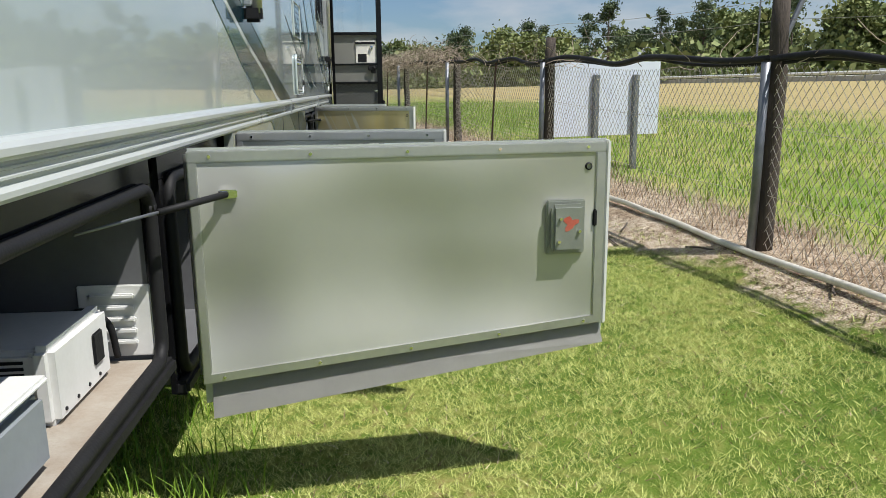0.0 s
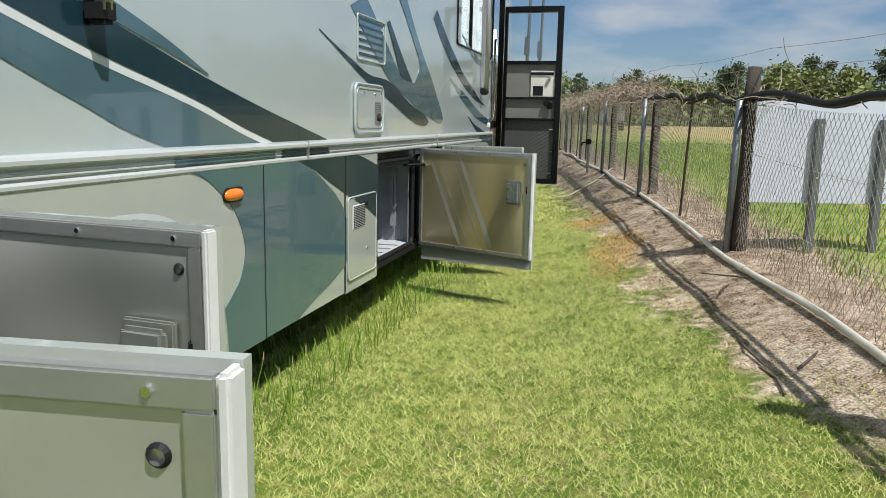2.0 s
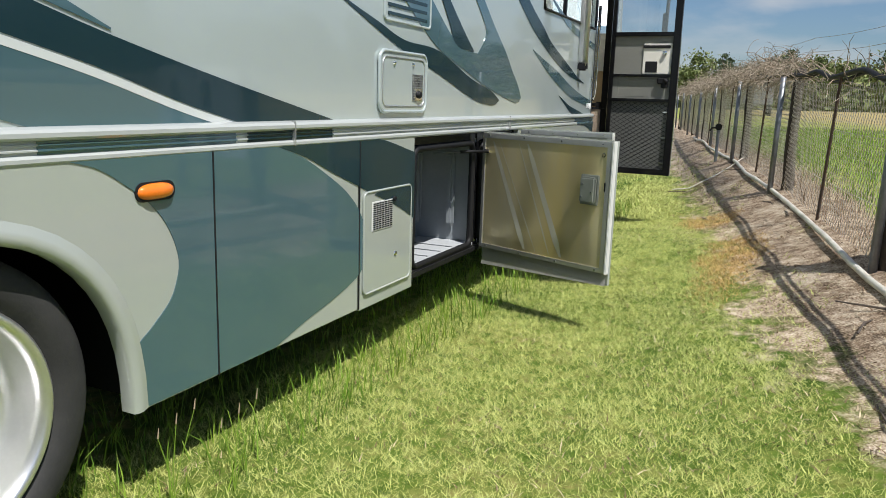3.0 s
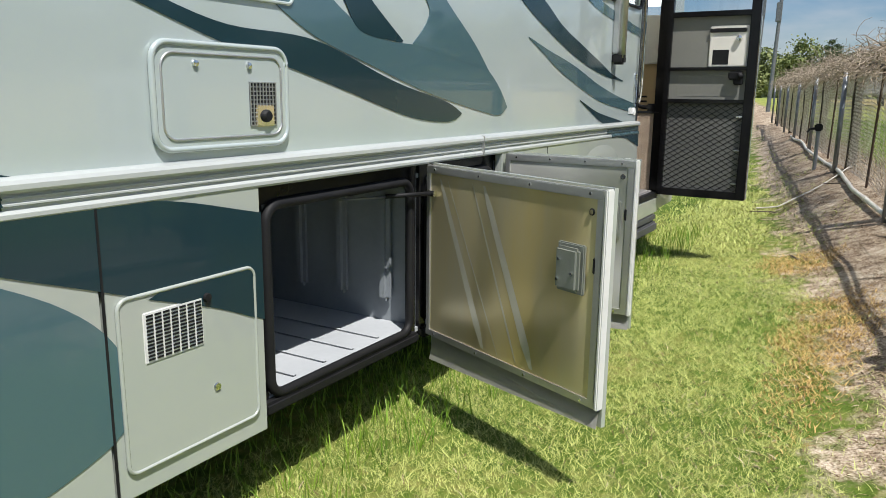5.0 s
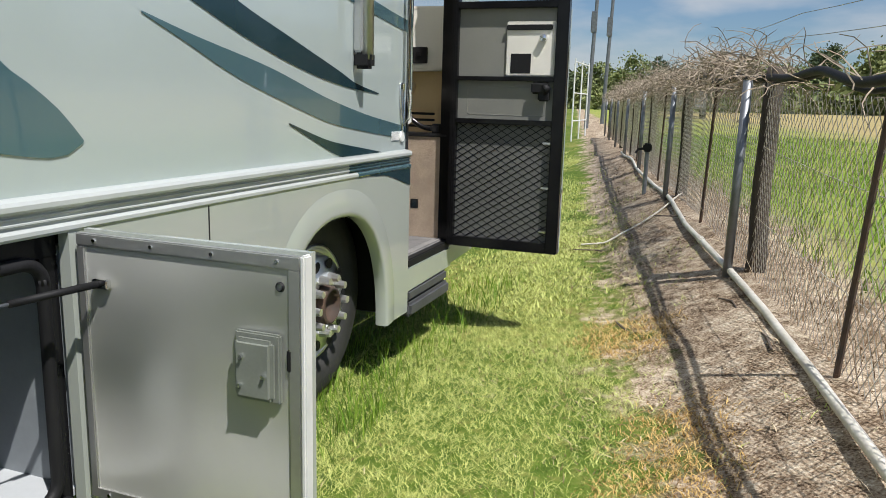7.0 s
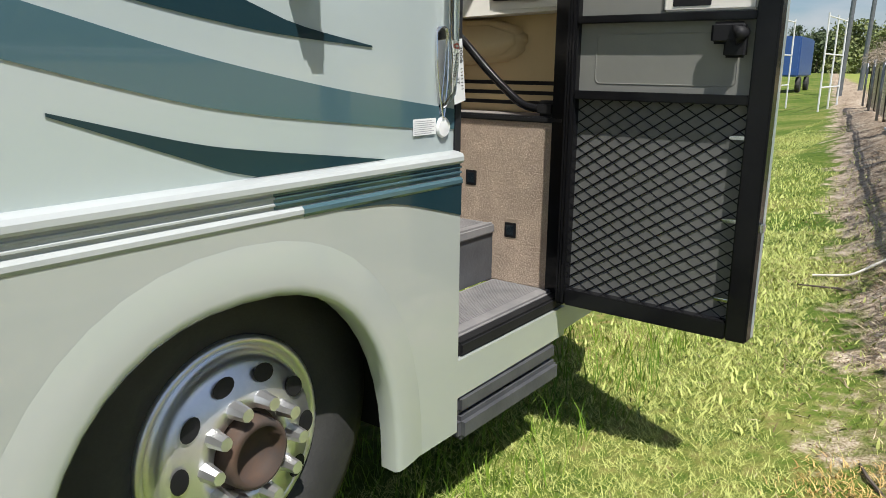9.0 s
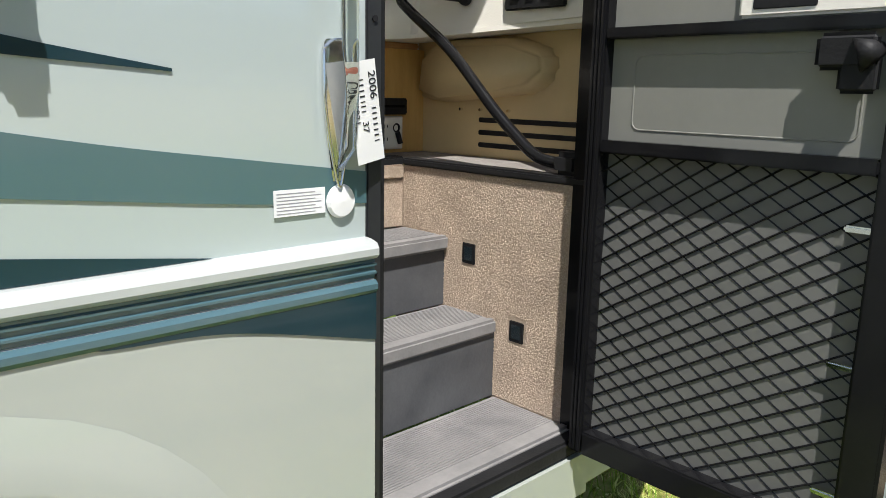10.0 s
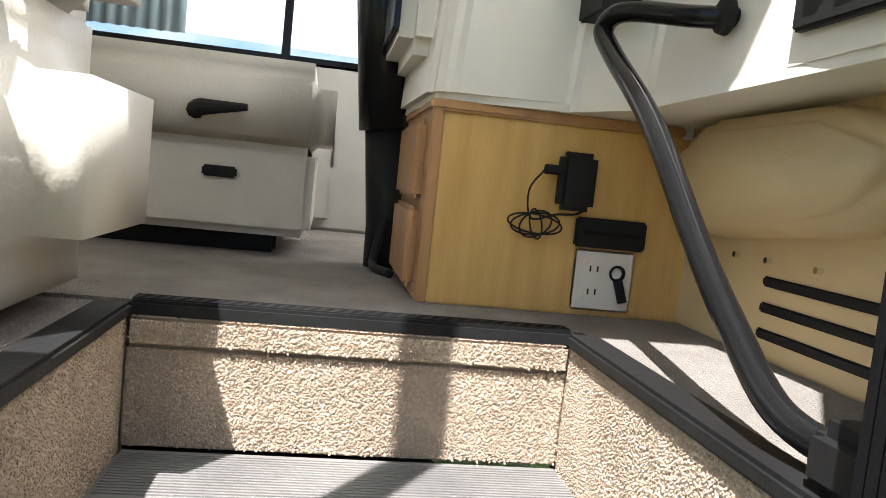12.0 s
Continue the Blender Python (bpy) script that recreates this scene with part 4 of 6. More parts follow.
solid("bay_mat", box(-0.66, -0.53, 1.25, 2.34, 0.5605, 0.566, 0.002), CONCRETE, "dusty worn mat along the bay sill", "mat")

# ---------------------------------------------------------------- entry: steps, carpet, dash, seats
ent = cpart("entry_jamb", box(WX - 0.06, WX + 0.004, 10.52, 10.555, 0.56, 2.80, 0.004), JAMB, "dark grey metal door jamb")
cpart("entry_jamb_seal", box(WX - 0.06, WX - 0.01, 10.556, 10.575, 0.6, 2.0, 0.004), BLACK)
cpart("hinge_jamb", box(WX - 0.06, WX + 0.004, 11.215, 11.245, 0.56, 2.80, 0.004), BLACKPAINT)
for z in (0.70, 1.144, 1.595, 2.1):
    cpart("jamb_screw", tube([(WX + 0.003, 10.537, z), (WX + 0.007, 10.537, z)], 0.006, 8), BLACK)

steps = thing("entry_steps", "grey ribbed entry steps with scuffed dark risers", "steps", (-0.55, 10.89, 0.56))


def spart(name, bm, material, label="", smooth=False):
    ob = part(name, bm, material, steps, label, smooth)
    ob.matrix_parent_inverse = steps.matrix_world.inverted()
    return ob


Y0, Y1 = 10.56, 11.222
for x0, x1, z, zr in ((-0.82, -0.545, 0.62, 0.56), (-1.03, -0.815, 0.848, 0.62), (-1.22, -1.015, 1.058, 0.85)):
    spart("tread", box(x0, x1, Y0, Y1, z - 0.03, z, 0.008), TREAD, "ribbed grey vinyl tread")
    n = int((x1 - x0 - 0.06) / 0.009)
    for k in range(n):
        xx = x0 + 0.02 + k * 0.009
        spart("tread_rib", box(xx, xx + 0.0045, Y0 + 0.01, Y1 - 0.01, z, z + 0.0022), TREAD)
    spart("nosing", box(x1 - 0.03, x1 + 0.004, Y0, Y1, z - 0.04, z + 0.003, 0.008), TREAD)
spart("riser", box(-0.83, -0.822, Y0, Y1, 0.62, 0.825), RISER, "scuffed dark riser")
spart("riser", box(-1.04, -1.032, Y0, Y1, 0.848, 1.035), RISER, "scuffed dark riser")
spart("door_sill", box(-0.57, -0.50, 10.555, 11.24, 0.565, 0.612, 0.008), BLACK, "black aluminium sill")
spart("riser_stud", tube([(-1.032, 10.60, 0.90), (-1.00, 10.60, 0.90)], 0.008, 10), CHROME)

low = thing("folding_step", "folded dark grey step under the entry", "step", (-0.56, 10.85, 0.40))
part("step_plate", box(-0.3, 0.075, -0.32, 0.31, -0.02, 0.045, 0.014), RISER, low, "dark grey step tread")
part("step_plate", box(-0.3, 0.09, -0.325, 0.315, -0.105, -0.026, 0.016), RISER, low, "dark grey lower step plate")
part("step_bracket", box(-0.25, -0.2, -0.28, 0.28, -0.012, 0.06), BLACK, low)

def pile(parent, origin, u, v, normal, nu, nv, seed):
    """Short looped tufts over one flat side of a carpeted board."""
    rng = np.random.default_rng(seed)
    lu, lv = np.linalg.norm(u), np.linalg.norm(v)
    u, v, nn = np.array(u) / lu, np.array(v) / lv, np.array(normal, float)
    n = nu * nv
    a, b = np.meshgrid((np.arange(nu) + 0.5) / nu * lu, (np.arange(nv) + 0.5) / nv * lv)
    a, b = a.ravel() + rng.normal(0, 0.3, n) * lu / nu, b.ravel() + rng.normal(0, 0.3, n) * lv / nv
    a, b = np.clip(a, 0.003, lu - 0.003), np.clip(b, 0.003, lv - 0.003)
    c = np.array(origin) + a[:, None] * u + b[:, None] * v
    bare = np.zeros(n, bool)
    for x, z in ((-0.93, 1.02), (-0.74, 0.83)):
        bare |= (abs(c[:, 0] - x) < 0.032) & (abs(c[:, 2] - z) < 0.04) & (c[:, 1] > 11.0)
    c = c[~bare]
    n = len(c)
    h, r = rng.uniform(0.0012, 0.0026, n)[:, None], rng.uniform(0.0018, 0.003, n)[:, None]
    lean = rng.normal(0, 0.0018, (n, 2))
    tip = c + h * nn + lean[:, :1] * u + lean[:, 1:] * v
    ring = [c + r * (math.cos(t) * u + math.sin(t) * v) for t in (0.3, 1.9, 3.4, 5.0)]
    top = [tip + 0.5 * r * (math.cos(t) * u + math.sin(t) * v) for t in (0.3, 1.9, 3.4, 5.0)]
    vs = np.stack(ring + top, 1).reshape(-1, 3)
    fs = []
    for i in range(n):
        o = i * 8
        fs += [(o + k, o + (k + 1) % 4, o + 4 + (k + 1) % 4, o + 4 + k) for k in range(4)] + [(o + 4, o + 5, o + 6, o + 7)]
    me = bpy.data.meshes.new("pile")
    me.from_pydata(vs.tolist(), [], fs)
    me.materials.append(PILE)
    ob = tagged(new("pile", me), kind="stuff")
    ob.parent = parent
    ob.matrix_parent_inverse = parent.matrix_world.inverted()
    return ob


lipc = solid("lip_carpeting", box(-1.25, -1.214, Y0 + 0.004, Y1 - 0.003, 1.212, 1.252, 0.008), CARPET, "folded carpet lip over the top riser", "carpet")
risc = solid("riser_carpeting", box(-1.25, -1.222, Y0, Y1, 1.058, 1.21, 0.006), CARPET, "sunlit beige carpet on the top riser", "carpet")
sidc = solid("stairwell_carpeting", box(-1.26, -0.53, 11.222, 11.25, 0.60, 1.262, 0.006), CARPET, "beige carpeted side of the stairwell", "carpet")
sidd = solid("stairwell_carpeting", box(-1.26, -0.58, 10.535, 10.558, 0.60, 1.262, 0.006), CARPET, "beige carpeted side of the stairwell", "carpet")
pile(lipc, (-1.214, Y0 + 0.006, 1.214), (0, Y1 - Y0 - 0.012, 0), (0, 0, 0.036), (1, 0, 0), 190, 11, 1)
pile(lipc, (-1.248, Y0 + 0.006, 1.252), (0, Y1 - Y0 - 0.012, 0), (0.032, 0, 0), (0, 0, 1), 190, 10, 2)
pile(risc, (-1.222, Y0 + 0.003, 1.06), (0, Y1 - Y0 - 0.006, 0), (0, 0, 0.148), (1, 0, 0), 190, 42, 3)
pile(sidc, (-1.22, 11.222, 0.62), (0.68, 0, 0), (0, 0, 0.63), (0, -1, 0), 170, 158, 4)
pile(sidd, (-1.22, 10.558, 0.62), (0.63, 0, 0), (0, 0, 0.63), (0, 1, 0), 130, 130, 5)
nose = thing("floor_edging", "black ribbed edging round the stairwell", "edging", (-1.23, 10.89, 1.27))
part("edge_strip", box(-0.035, 0.012, -0.33, 0.335, -0.02, 0.006, 0.005), BLACK, nose)
for k in range(4):
    part("edge_rib", box(-0.03 + k * 0.01, -0.026 + k * 0.01, -0.325, 0.33, 0.006, 0.0085), BLACK, nose)
part("edge_strip", box(0.012, 0.7, 0.322, 0.375, -0.018, 0.004, 0.005), BLACK, nose)
part("edge_strip", box(0.012, 0.66, -0.375, -0.322, -0.018, 0.004, 0.005), BLACK, nose)
fl = bmesh.new()
box(-2.92, -1.265, 9.2, 11.7, 1.2, 1.268, bm=fl)
box(-1.265, -0.57, 9.2, 10.53, 1.2, 1.262, bm=fl)
box(-1.265, -0.57, 11.255, 11.7, 1.2, 1.268, bm=fl)
solid("floor", fl, GREYCARPET, "worn grey carpet of the cab floor", "floor", kind="structure")
for x, z in ((-0.93, 1.02), (-0.74, 0.83)):
    lampb = thing("step_light", "small black recessed step light", "step light", (x, 11.2225, z), group="step lights")
    part("bezel", box(-0.026, 0.026, -0.004, 0.0, -0.03, 0.03, 0.003), BLACK, lampb)
    part("recess", box(-0.016, 0.016, -0.0055, -0.0045, -0.02, 0.02), TINT, lampb)

cab = thing("oak_cabinet", "golden oak cabinet with two drawers under the dash", "cabinet", (-1.44, 11.01, 1.268))
part("body", box(-0.42, 0.0, 0.004, 0.495, 0.0, 0.345, 0.003), WOOD, cab, "golden oak side panel")
part("face_frame", box(-0.42, 0.006, -0.014, 0.006, 0.0, 0.35, 0.003), WOODDARK, cab)
part("top_trim", box(-0.43, 0.01, -0.02, 0.46, 0.345, 0.365, 0.005), WOODDARK, cab)
part("drawer", box(-0.36, -0.05, -0.034, -0.014, 0.185, 0.33, 0.008), WOODDARK, cab, "raised oak drawer front")
part("drawer", box(-0.36, -0.05, -0.034, -0.014, 0.02, 0.17, 0.008), WOODDARK, cab, "raised oak drawer front")
out = thing("power_outlet", "cream double outlet plate on the oak cabinet", "outlet", (-1.438, 11.34, 1.28))
part("cover", box(0, 0.006, -0.055, 0.06, 0.0, 0.112, 0.003), CREAM, out)
for z in (0.075, 0.032):
    part("socket", prism(round_rect(-0.035, 0.0, z - 0.017, z + 0.017, 0.012), 0.006, 0.008), CREAM, out)
    for y in (-0.026, -0.012):
        part("socket_slot", box(0.008, 0.0086, y, y + 0.003, z - 0.003, z + 0.008), BLACK, out)
part("socket_ring", lathe([(0.013, 0.006), (0.016, 0.010), (0.011, 0.010), (0.010, 0.006)], (0, 0.028, 0.072), 18), BLACK, out)
part("socket_cap", tube([(0.012, 0.03, 0.058), (0.014, 0.042, 0.02)], 0.009, 10), BLACK, out)
blk = thing("black_recess_box", "black plastic recess above the outlet", "socket box", (-1.438, 11.34, 1.396))
part("box", box(0.0, 0.012, -0.062, 0.075, 0.0, 0.055, 0.004), BLACK, blk)
part("lip", box(0.011, 0.018, -0.05, 0.062, 0.024, 0.032, 0.003), BLACKPAINT, blk)
ada = thing("power_adapter", "black plug-in power adapter with a coiled lead", "adapter", (-1.438, 11.265, 1.46))
part("body", box(0.0, 0.035, -0.033, 0.035, 0.0, 0.105, 0.01), BLACK, ada)
part("plug", tube([(0.02, -0.03, 0.07), (0.02, -0.06, 0.07)], 0.009, 10), BLACK, ada)
lead = [(0.02, -0.06, 0.07), (0.02, -0.085, 0.03), (0.015, -0.075, -0.02), (0.012, -0.03, -0.01), (0.012, 0.02, 0.0), (0.012, 0.035, 0.05)]
part("lead", tube(spline(lead), 0.002, 6), BLACK, ada)
for k in range(4):
    a = k * 0.5
    lp = [(0.01 + 0.002 * k, -0.065 + 0.05 * math.cos(t) * math.cos(a) - 0.012 * math.sin(t), -0.03 + 0.018 * math.sin(t) + 0.02 * math.cos(t) * math.sin(a)) for t in (2 * math.pi * q / 20 for q in range(21))]
    part("lead_coil", tube(lp, 0.0018, 5), BLACK, ada)

dash = thing("dashboard", "cream moulded dashboard over a tan kick panel", "dashboard", (-1.3, 11.4, 1.63))


def dpart(name, bm, material, label="", smooth=False):
    ob = part(name, bm, material, dash, label, smooth)
    ob.matrix_parent_inverse = dash.matrix_world.inverted()
    return ob


db = bmesh.new()
outl = [(-2.0, 10.97), (-1.46, 10.985), (-1.43, 11.02), (-1.42, 11.24), (-1.30, 11.33), (-0.60, 11.36), (-0.57, 11.42), (-0.57, 11.85), (-2.0, 11.85)]
lowv = [db.verts.new((x, y, 1.632 + 0.03 * max(0, min(1, (x + 1.42) / 0.8)))) for x, y in outl]
upv = [db.verts.new((x, y + (0.03 if y < 11.5 else 0), 2.05)) for x, y in outl]
db.faces.new(lowv)
db.faces.new(upv[::-1])
for i in range(len(outl)):
    db.faces.new((lowv[i], lowv[(i + 1) % len(outl)], upv[(i + 1) % len(outl)], upv[i]))
bmesh.ops.bevel(db, geom=db.edges[:], offset=0.014, segments=2, affect="EDGES")
dpart("dash_body", db, CREAM, "cream dash moulding")
kick = bmesh.new()
box(-1.47, -0.56, 11.50, 11.54, 1.268, 1.66, 0.004, bm=kick)
dpart("kick_panel", kick, TAN, "tan kick panel")
hump = bmesh.new()
hp = [(-1.42, 1.45), (-1.40, 1.60), (-1.3, 1.645), (-1.0, 1.645), (-0.86, 1.60), (-0.85, 1.53), (-0.92, 1.475), (-1.1, 1.46), (-1.3, 1.44)]
a = [hump.verts.new((x, 11.502, z)) for x, z in hp]
b = [hump.verts.new((x * 0.96 - 0.045, 11.43, 1.55 + (z - 1.55) * 0.86)) for x, z in hp]
hump.faces.new(b)
for i in range(len(hp)):
    hump.faces.new((a[i], a[(i + 1) % len(hp)], b[(i + 1) % len(hp)], b[i]))
bmesh.ops.bevel(hump, geom=hump.edges[:], offset=0.02, segments=3, affect="EDGES")
dpart("kick_bulge", hump, TAN, "rounded tan bulge", True)
for k in range(3):
    dpart("air_slot", box(-1.17, -0.72, 11.496, 11.50 + 0.002, 1.30 + k * 0.04, 1.316 + k * 0.04, 0.003), BLACK)
for x in (-1.25, -1.16, -1.04):
    dpart("panel_screw", tube([(x, 11.49, 1.42), (x, 11.5, 1.42)], 0.005, 8), CHROME)
dpart("air_vent", box(-1.425, -1.30, 11.235, 11.30, 1.79, 1.9, 0.004), BLACK).matrix_basis = Matrix.Identity(4)
vent = box(-0.93, -0.72, 11.335, 11.35, 1.70, 1.80, 0.004)
dpart("switch_panel", vent, BLACK, "black switch panel")
for k in range(3):
    dpart("switch", box(-0.9 + k * 0.055, -0.865 + k * 0.055, 11.325, 11.337, 1.74, 1.77, 0.004), BLACKPAINT)
dpart("instrument_hood", box(-1.98, -1.52, 10.93, 11.2, 1.72, 2.0, 0.03), CREAM)
dpart("instrument_glass", box(-1.9, -1.53, 10.918, 10.93, 1.76, 1.95, 0.004), BLACKPAINT)

grab = thing("grab_rail", "black tubular grab rail beside the entry steps", "grab rail", (-0.66, 11.25, 1.272))
gp = [(-0.60, 11.255, 1.312), (-0.66, 11.25, 1.302), (-0.72, 11.24, 1.318), (-0.79, 11.235, 1.37), (-0.87, 11.23, 1.44), (-1.03, 11.225, 1.59), (-1.19, 11.22, 1.70), (-1.24, 11.22, 1.745), (-1.20, 11.235, 1.765), (-1.12, 11.30, 1.752), (-1.08, 11.36, 1.748)]
gr = part("tube", tube(spline([(p[0] + 0.66, p[1] - 11.25, p[2] - 1.272) for p in gp], 6), 0.0155, 14), BLACKPAINT, grab, smooth=True)
part("base_boot", box(0.01, 0.09, -0.03, 0.035, 0.0, 0.06, 0.014), BLACK, grab)
part("top_flange", lathe([(0.0, 0.012), (0.024, 0.01), (0.026, 0.0)], (0, 0, 0), 18), BLACK, grab).matrix_local = pose(-0.42, 0.085, 0.476, 0, 0, -90)

col = thing("steering_column", "black steering column with a ribbed boot", "steering column", (-1.93, 10.975, 1.268))
part("lower_shroud", tube([(0, 0.0, 0.0), (0, 0.0, 0.1), (-0.0, -0.02, 0.34)], [0.05, 0.052, 0.056], 14), BLACK, col, smooth=True)
part("upper_shroud", tube([(0, -0.02, 0.33), (0, -0.06, 0.62), (0, -0.10, 0.85)], [0.07, 0.062, 0.06], 14), BLACKPAINT, col, smooth=True)
ring = [(0.0 + 0.22 * math.cos(t), -0.14 + 0.20 * math.sin(t), 0.86 + 0.11 * math.sin(t)) for t in (2 * math.pi * k / 40 for k in range(41))]
part("steering_wheel", tube(ring, 0.016, 10), BLACK, col, smooth=True)
part("floor_cable", tube(spline([(0.05, -0.01, 0.12), (0.07, -0.03, 0.03), (0.12, -0.03, 0.012), (0.2, 0.0, 0.01)]), 0.01, 8), BLACK, col, smooth=True)


def cushion(x0, x1, y0, y1, z0, z1, r=0.06):
    return box(x0, x1, y0, y1, z0, z1, r, segs=5)


drv = thing("driver_seat", "pale grey leather driver seat with a skirted base", "seat", (-2.2, 10.41, 1.24))
part("pedestal", box(-0.2, 0.18, -0.25, 0.3, 0.028, 0.09, 0.01), BLACK, drv)
part("skirt", box(-0.26, 0.24, -0.30, 0.38, 0.075, 0.295, 0.02), LEATHER, drv, "leather skirt with a black switch")
part("seat_cushion", cushion(-0.28, 0.27, -0.34, 0.42, 0.25, 0.50), LEATHER, drv, smooth=True)
part("backrest", cushion(-0.28, 0.27, -0.52, -0.30, 0.4, 1.2), LEATHER, drv, smooth=True)
part("recline_lever", tube([(0.26, 0.10, 0.355), (0.30, 0.115, 0.36), (0.305, 0.22, 0.37)], [0.024, 0.02, 0.008], 10), BLACK, drv)
part("rocker_switch", box(0.238, 0.252, 0.12, 0.20, 0.205, 0.232, 0.005), BLACK, drv)
pas = thing("passenger_seat", "pale leather passenger seat beside the stairwell", "seat", (-1.06, 10.16, 1.262))
part("pedestal", box(-0.22, 0.14, -0.28, 0.25, 0.0, 0.12, 0.02), GREYTRIM, pas)
part("seat_front", cushion(-0.30, 0.17, -0.36, 0.405, 0.03, 0.39, 0.09), LEATHER, pas, "padded leather front of the seat", True)
part("seat_cushion", cushion(-0.32, 0.17, -0.36, 0.375, 0.33, 0.58, 0.1), LEATHER, pas, smooth=True)
part("armrest", cushion(-0.28, 0.17, -0.3, 0.30, 0.50, 0.80, 0.12), LEATHER, pas, smooth=True)
part("backrest", cushion(-0.3, 0.15, -0.55, -0.3, 0.3, 1.25, 0.1), LEATHER, pas, smooth=True)

# far side of the cab
solid("wall_far", box(-2.918, -2.89, 9.2, 11.6, 1.27, 1.86, 0.01), GREYTRIM, "grey vinyl trim below the driver window", "wall", kind="structure")
solid("trim", box(-2.888, -2.86, 10.62, 10.84, 1.30, 1.70, 0.02), GREYTRIM, "raised trim panel on the cab wall", "trim", kind="structure")
wfr = thing("window_1", "dark framed sliding driver window", "window", (-2.93, 10.5, 1.86), kind="structure")
part("window_frame", box(-0.03, 0.03, -0.76, 0.76, -0.03, 0.02), BLACKPAINT, wfr)
part("mullion", box(-0.02, 0.02, 0.12, 0.15, 0.02, 0.9), BLACKPAINT, wfr)
part("window_frame", box(-0.03, 0.03, -0.76, 0.76, 0.87, 0.9), BLACKPAINT, wfr)
pn = part("pane", box(-0.003, 0.003, -0.75, 0.75, 0.02, 0.87), GLASS, wfr)
pn.visible_shadow = False
cur = bmesh.new()
cp = [(-2.84 + 0.015 * math.sin(k * 1.9), 9.95 + k * 0.014) for k in range(26)]
for (x0, y0), (x1, y1) in zip(cp, cp[1:]):
    cur.faces.new([cur.verts.new(p) for p in ((x0, y0, 1.9), (x1, y1, 1.9), (x1, y1, 2.75), (x0, y0, 2.75))])
bmesh.ops.remove_doubles(cur, verts=cur.verts, dist=0.0005)
bmesh.ops.solidify(cur, geom=cur.faces[:], thickness=0.004)
solid("curtain", cur, mat("pale_blue_curtain", (0.55, 0.68, 0.74), (0.45, 0.6, 0.68), 8, 0.9), "pale blue gathered curtain by the window", "curtain", smooth=True)
# partition that closes the cab behind
solid("wall_rear", box(-2.9, -0.57, 9.15, 9.2, 1.2, 3.3), CREAM, "cream cab partition", "wall", kind="structure")
solid("ceiling", box(-2.9, -0.57, 9.2, 11.3, 2.95, 3.0), CREAM, "cream cab ceiling", "ceiling", kind="structure")
ws = box(-2.9, -0.6, 11.72, 11.73, 2.05, 3.1)
wsh = solid("window_2", ws, GLASS, "large clear windscreen", "window", kind="structure")
wsh.visible_shadow = False
solid("wall_front", box(-2.9, -0.57, 11.86, 11.92, 0.5, 2.05), SAGE, "front mask of the coach", "wall", kind="structure")

# ---------------------------------------------------------------- entry door, open
ed = thing("entry_door", "open black-framed entry door with a mesh guard", "door", (-0.493, 11.20, 0.6), -1.2)
T0, T1 = -0.055, 0.0
wd, hd = 0.692, 2.06
fr = [(0.0, 0.04, 0.0, hd), (wd - 0.07, wd, 0.0, hd)]
for x0, x1, z0, z1 in fr:
    part("door_stile", box(x0, x1, T0, T1, z0, z1, 0.006), BLACKPAINT, ed)
for z0, z1 in ((0.0, 0.06), (0.745, 0.775), (0.995, 1.02), (1.40, 1.44), (2.0, 2.06)):
    part("door_rail", box(0.039, wd - 0.069, T0, T1 - 0.005, z0, z1, 0.004), BLACKPAINT, ed)
for q in (0.006, 0.016, 0.027):
    part("stile_ridge", box(q, q + 0.005, T0 - 0.004, T0 + 0.002, 0.01, hd - 0.01), BLACKPAINT, ed)
part("outer_panel", box(0.0, wd, T1 + 0.001, T1 + 0.03, 0.0, 1.40, 0.006), SILVER, ed, "painted outer skin")
part("outer_panel", box(0.0, wd, T1 + 0.001, T1 + 0.03, 1.99, hd, 0.006), SILVER, ed)
part("kick_screen", box(0.039, wd - 0.069, -0.0158, -0.008, 0.06, 0.745), SCREEN, ed, "grey insect screen")
part("mid_panel", box(0.039, wd - 0.069, -0.022, -0.008, 0.775, 0.995), INNERDOOR, ed, "grey panel")
part("mid_panel_bead", tube([(y, -0.022, z) for y, z in round_rect(0.1, wd - 0.12, 0.80, 0.96, 0.02)] + [(wd - 0.12, -0.022, 0.94)], 0.0018, 6), INNERDOOR, ed)
part("upper_panel", box(0.039, wd - 0.069, -0.022, -0.008, 1.02, 1.40), INNERDOOR, ed, "grey-beige door lining")
part("latch_plate", box(0.33, wd - 0.075, -0.034, -0.02, 1.025, 1.33, 0.006), CREAM, ed, "pale latch plate")
part("latch_recess", box(0.36, 0.48, -0.0365, -0.033, 1.04, 1.15, 0.004), BLACK, ed)
part("pull_strap", box(0.33, 0.60, -0.045, -0.03, 1.28, 1.31, 0.005), BLACK, ed)
part("latch_knob", tube([(0.585, -0.03, 0.96), (0.585, -0.06, 0.955), (0.57, -0.07, 0.95)], [0.018, 0.022, 0.03], 12), BLACK, ed, smooth=True)
pad = box(0.495, 0.60, -0.066, -0.046, 0.925, 0.99, 0.018, segs=3)
box(0.535, 0.605, -0.06, -0.044, 0.885, 0.955, 0.022, segs=3, bm=pad)
part("latch_paddle", pad, BLACK, ed, "black rounded latch paddle")
part("knob", lathe([(0.0, -0.03), (0.02, -0.026), (0.022, 0.0)], (0, 0, 0), 16), CHROME, ed).matrix_local = pose(0.55, -0.034, 1.235, 0, 0, 90)
gl = part("window_pane", box(0.039, wd - 0.069, -0.03, -0.024, 1.44, 2.0), GLASS, ed)
gl.visible_shadow = False
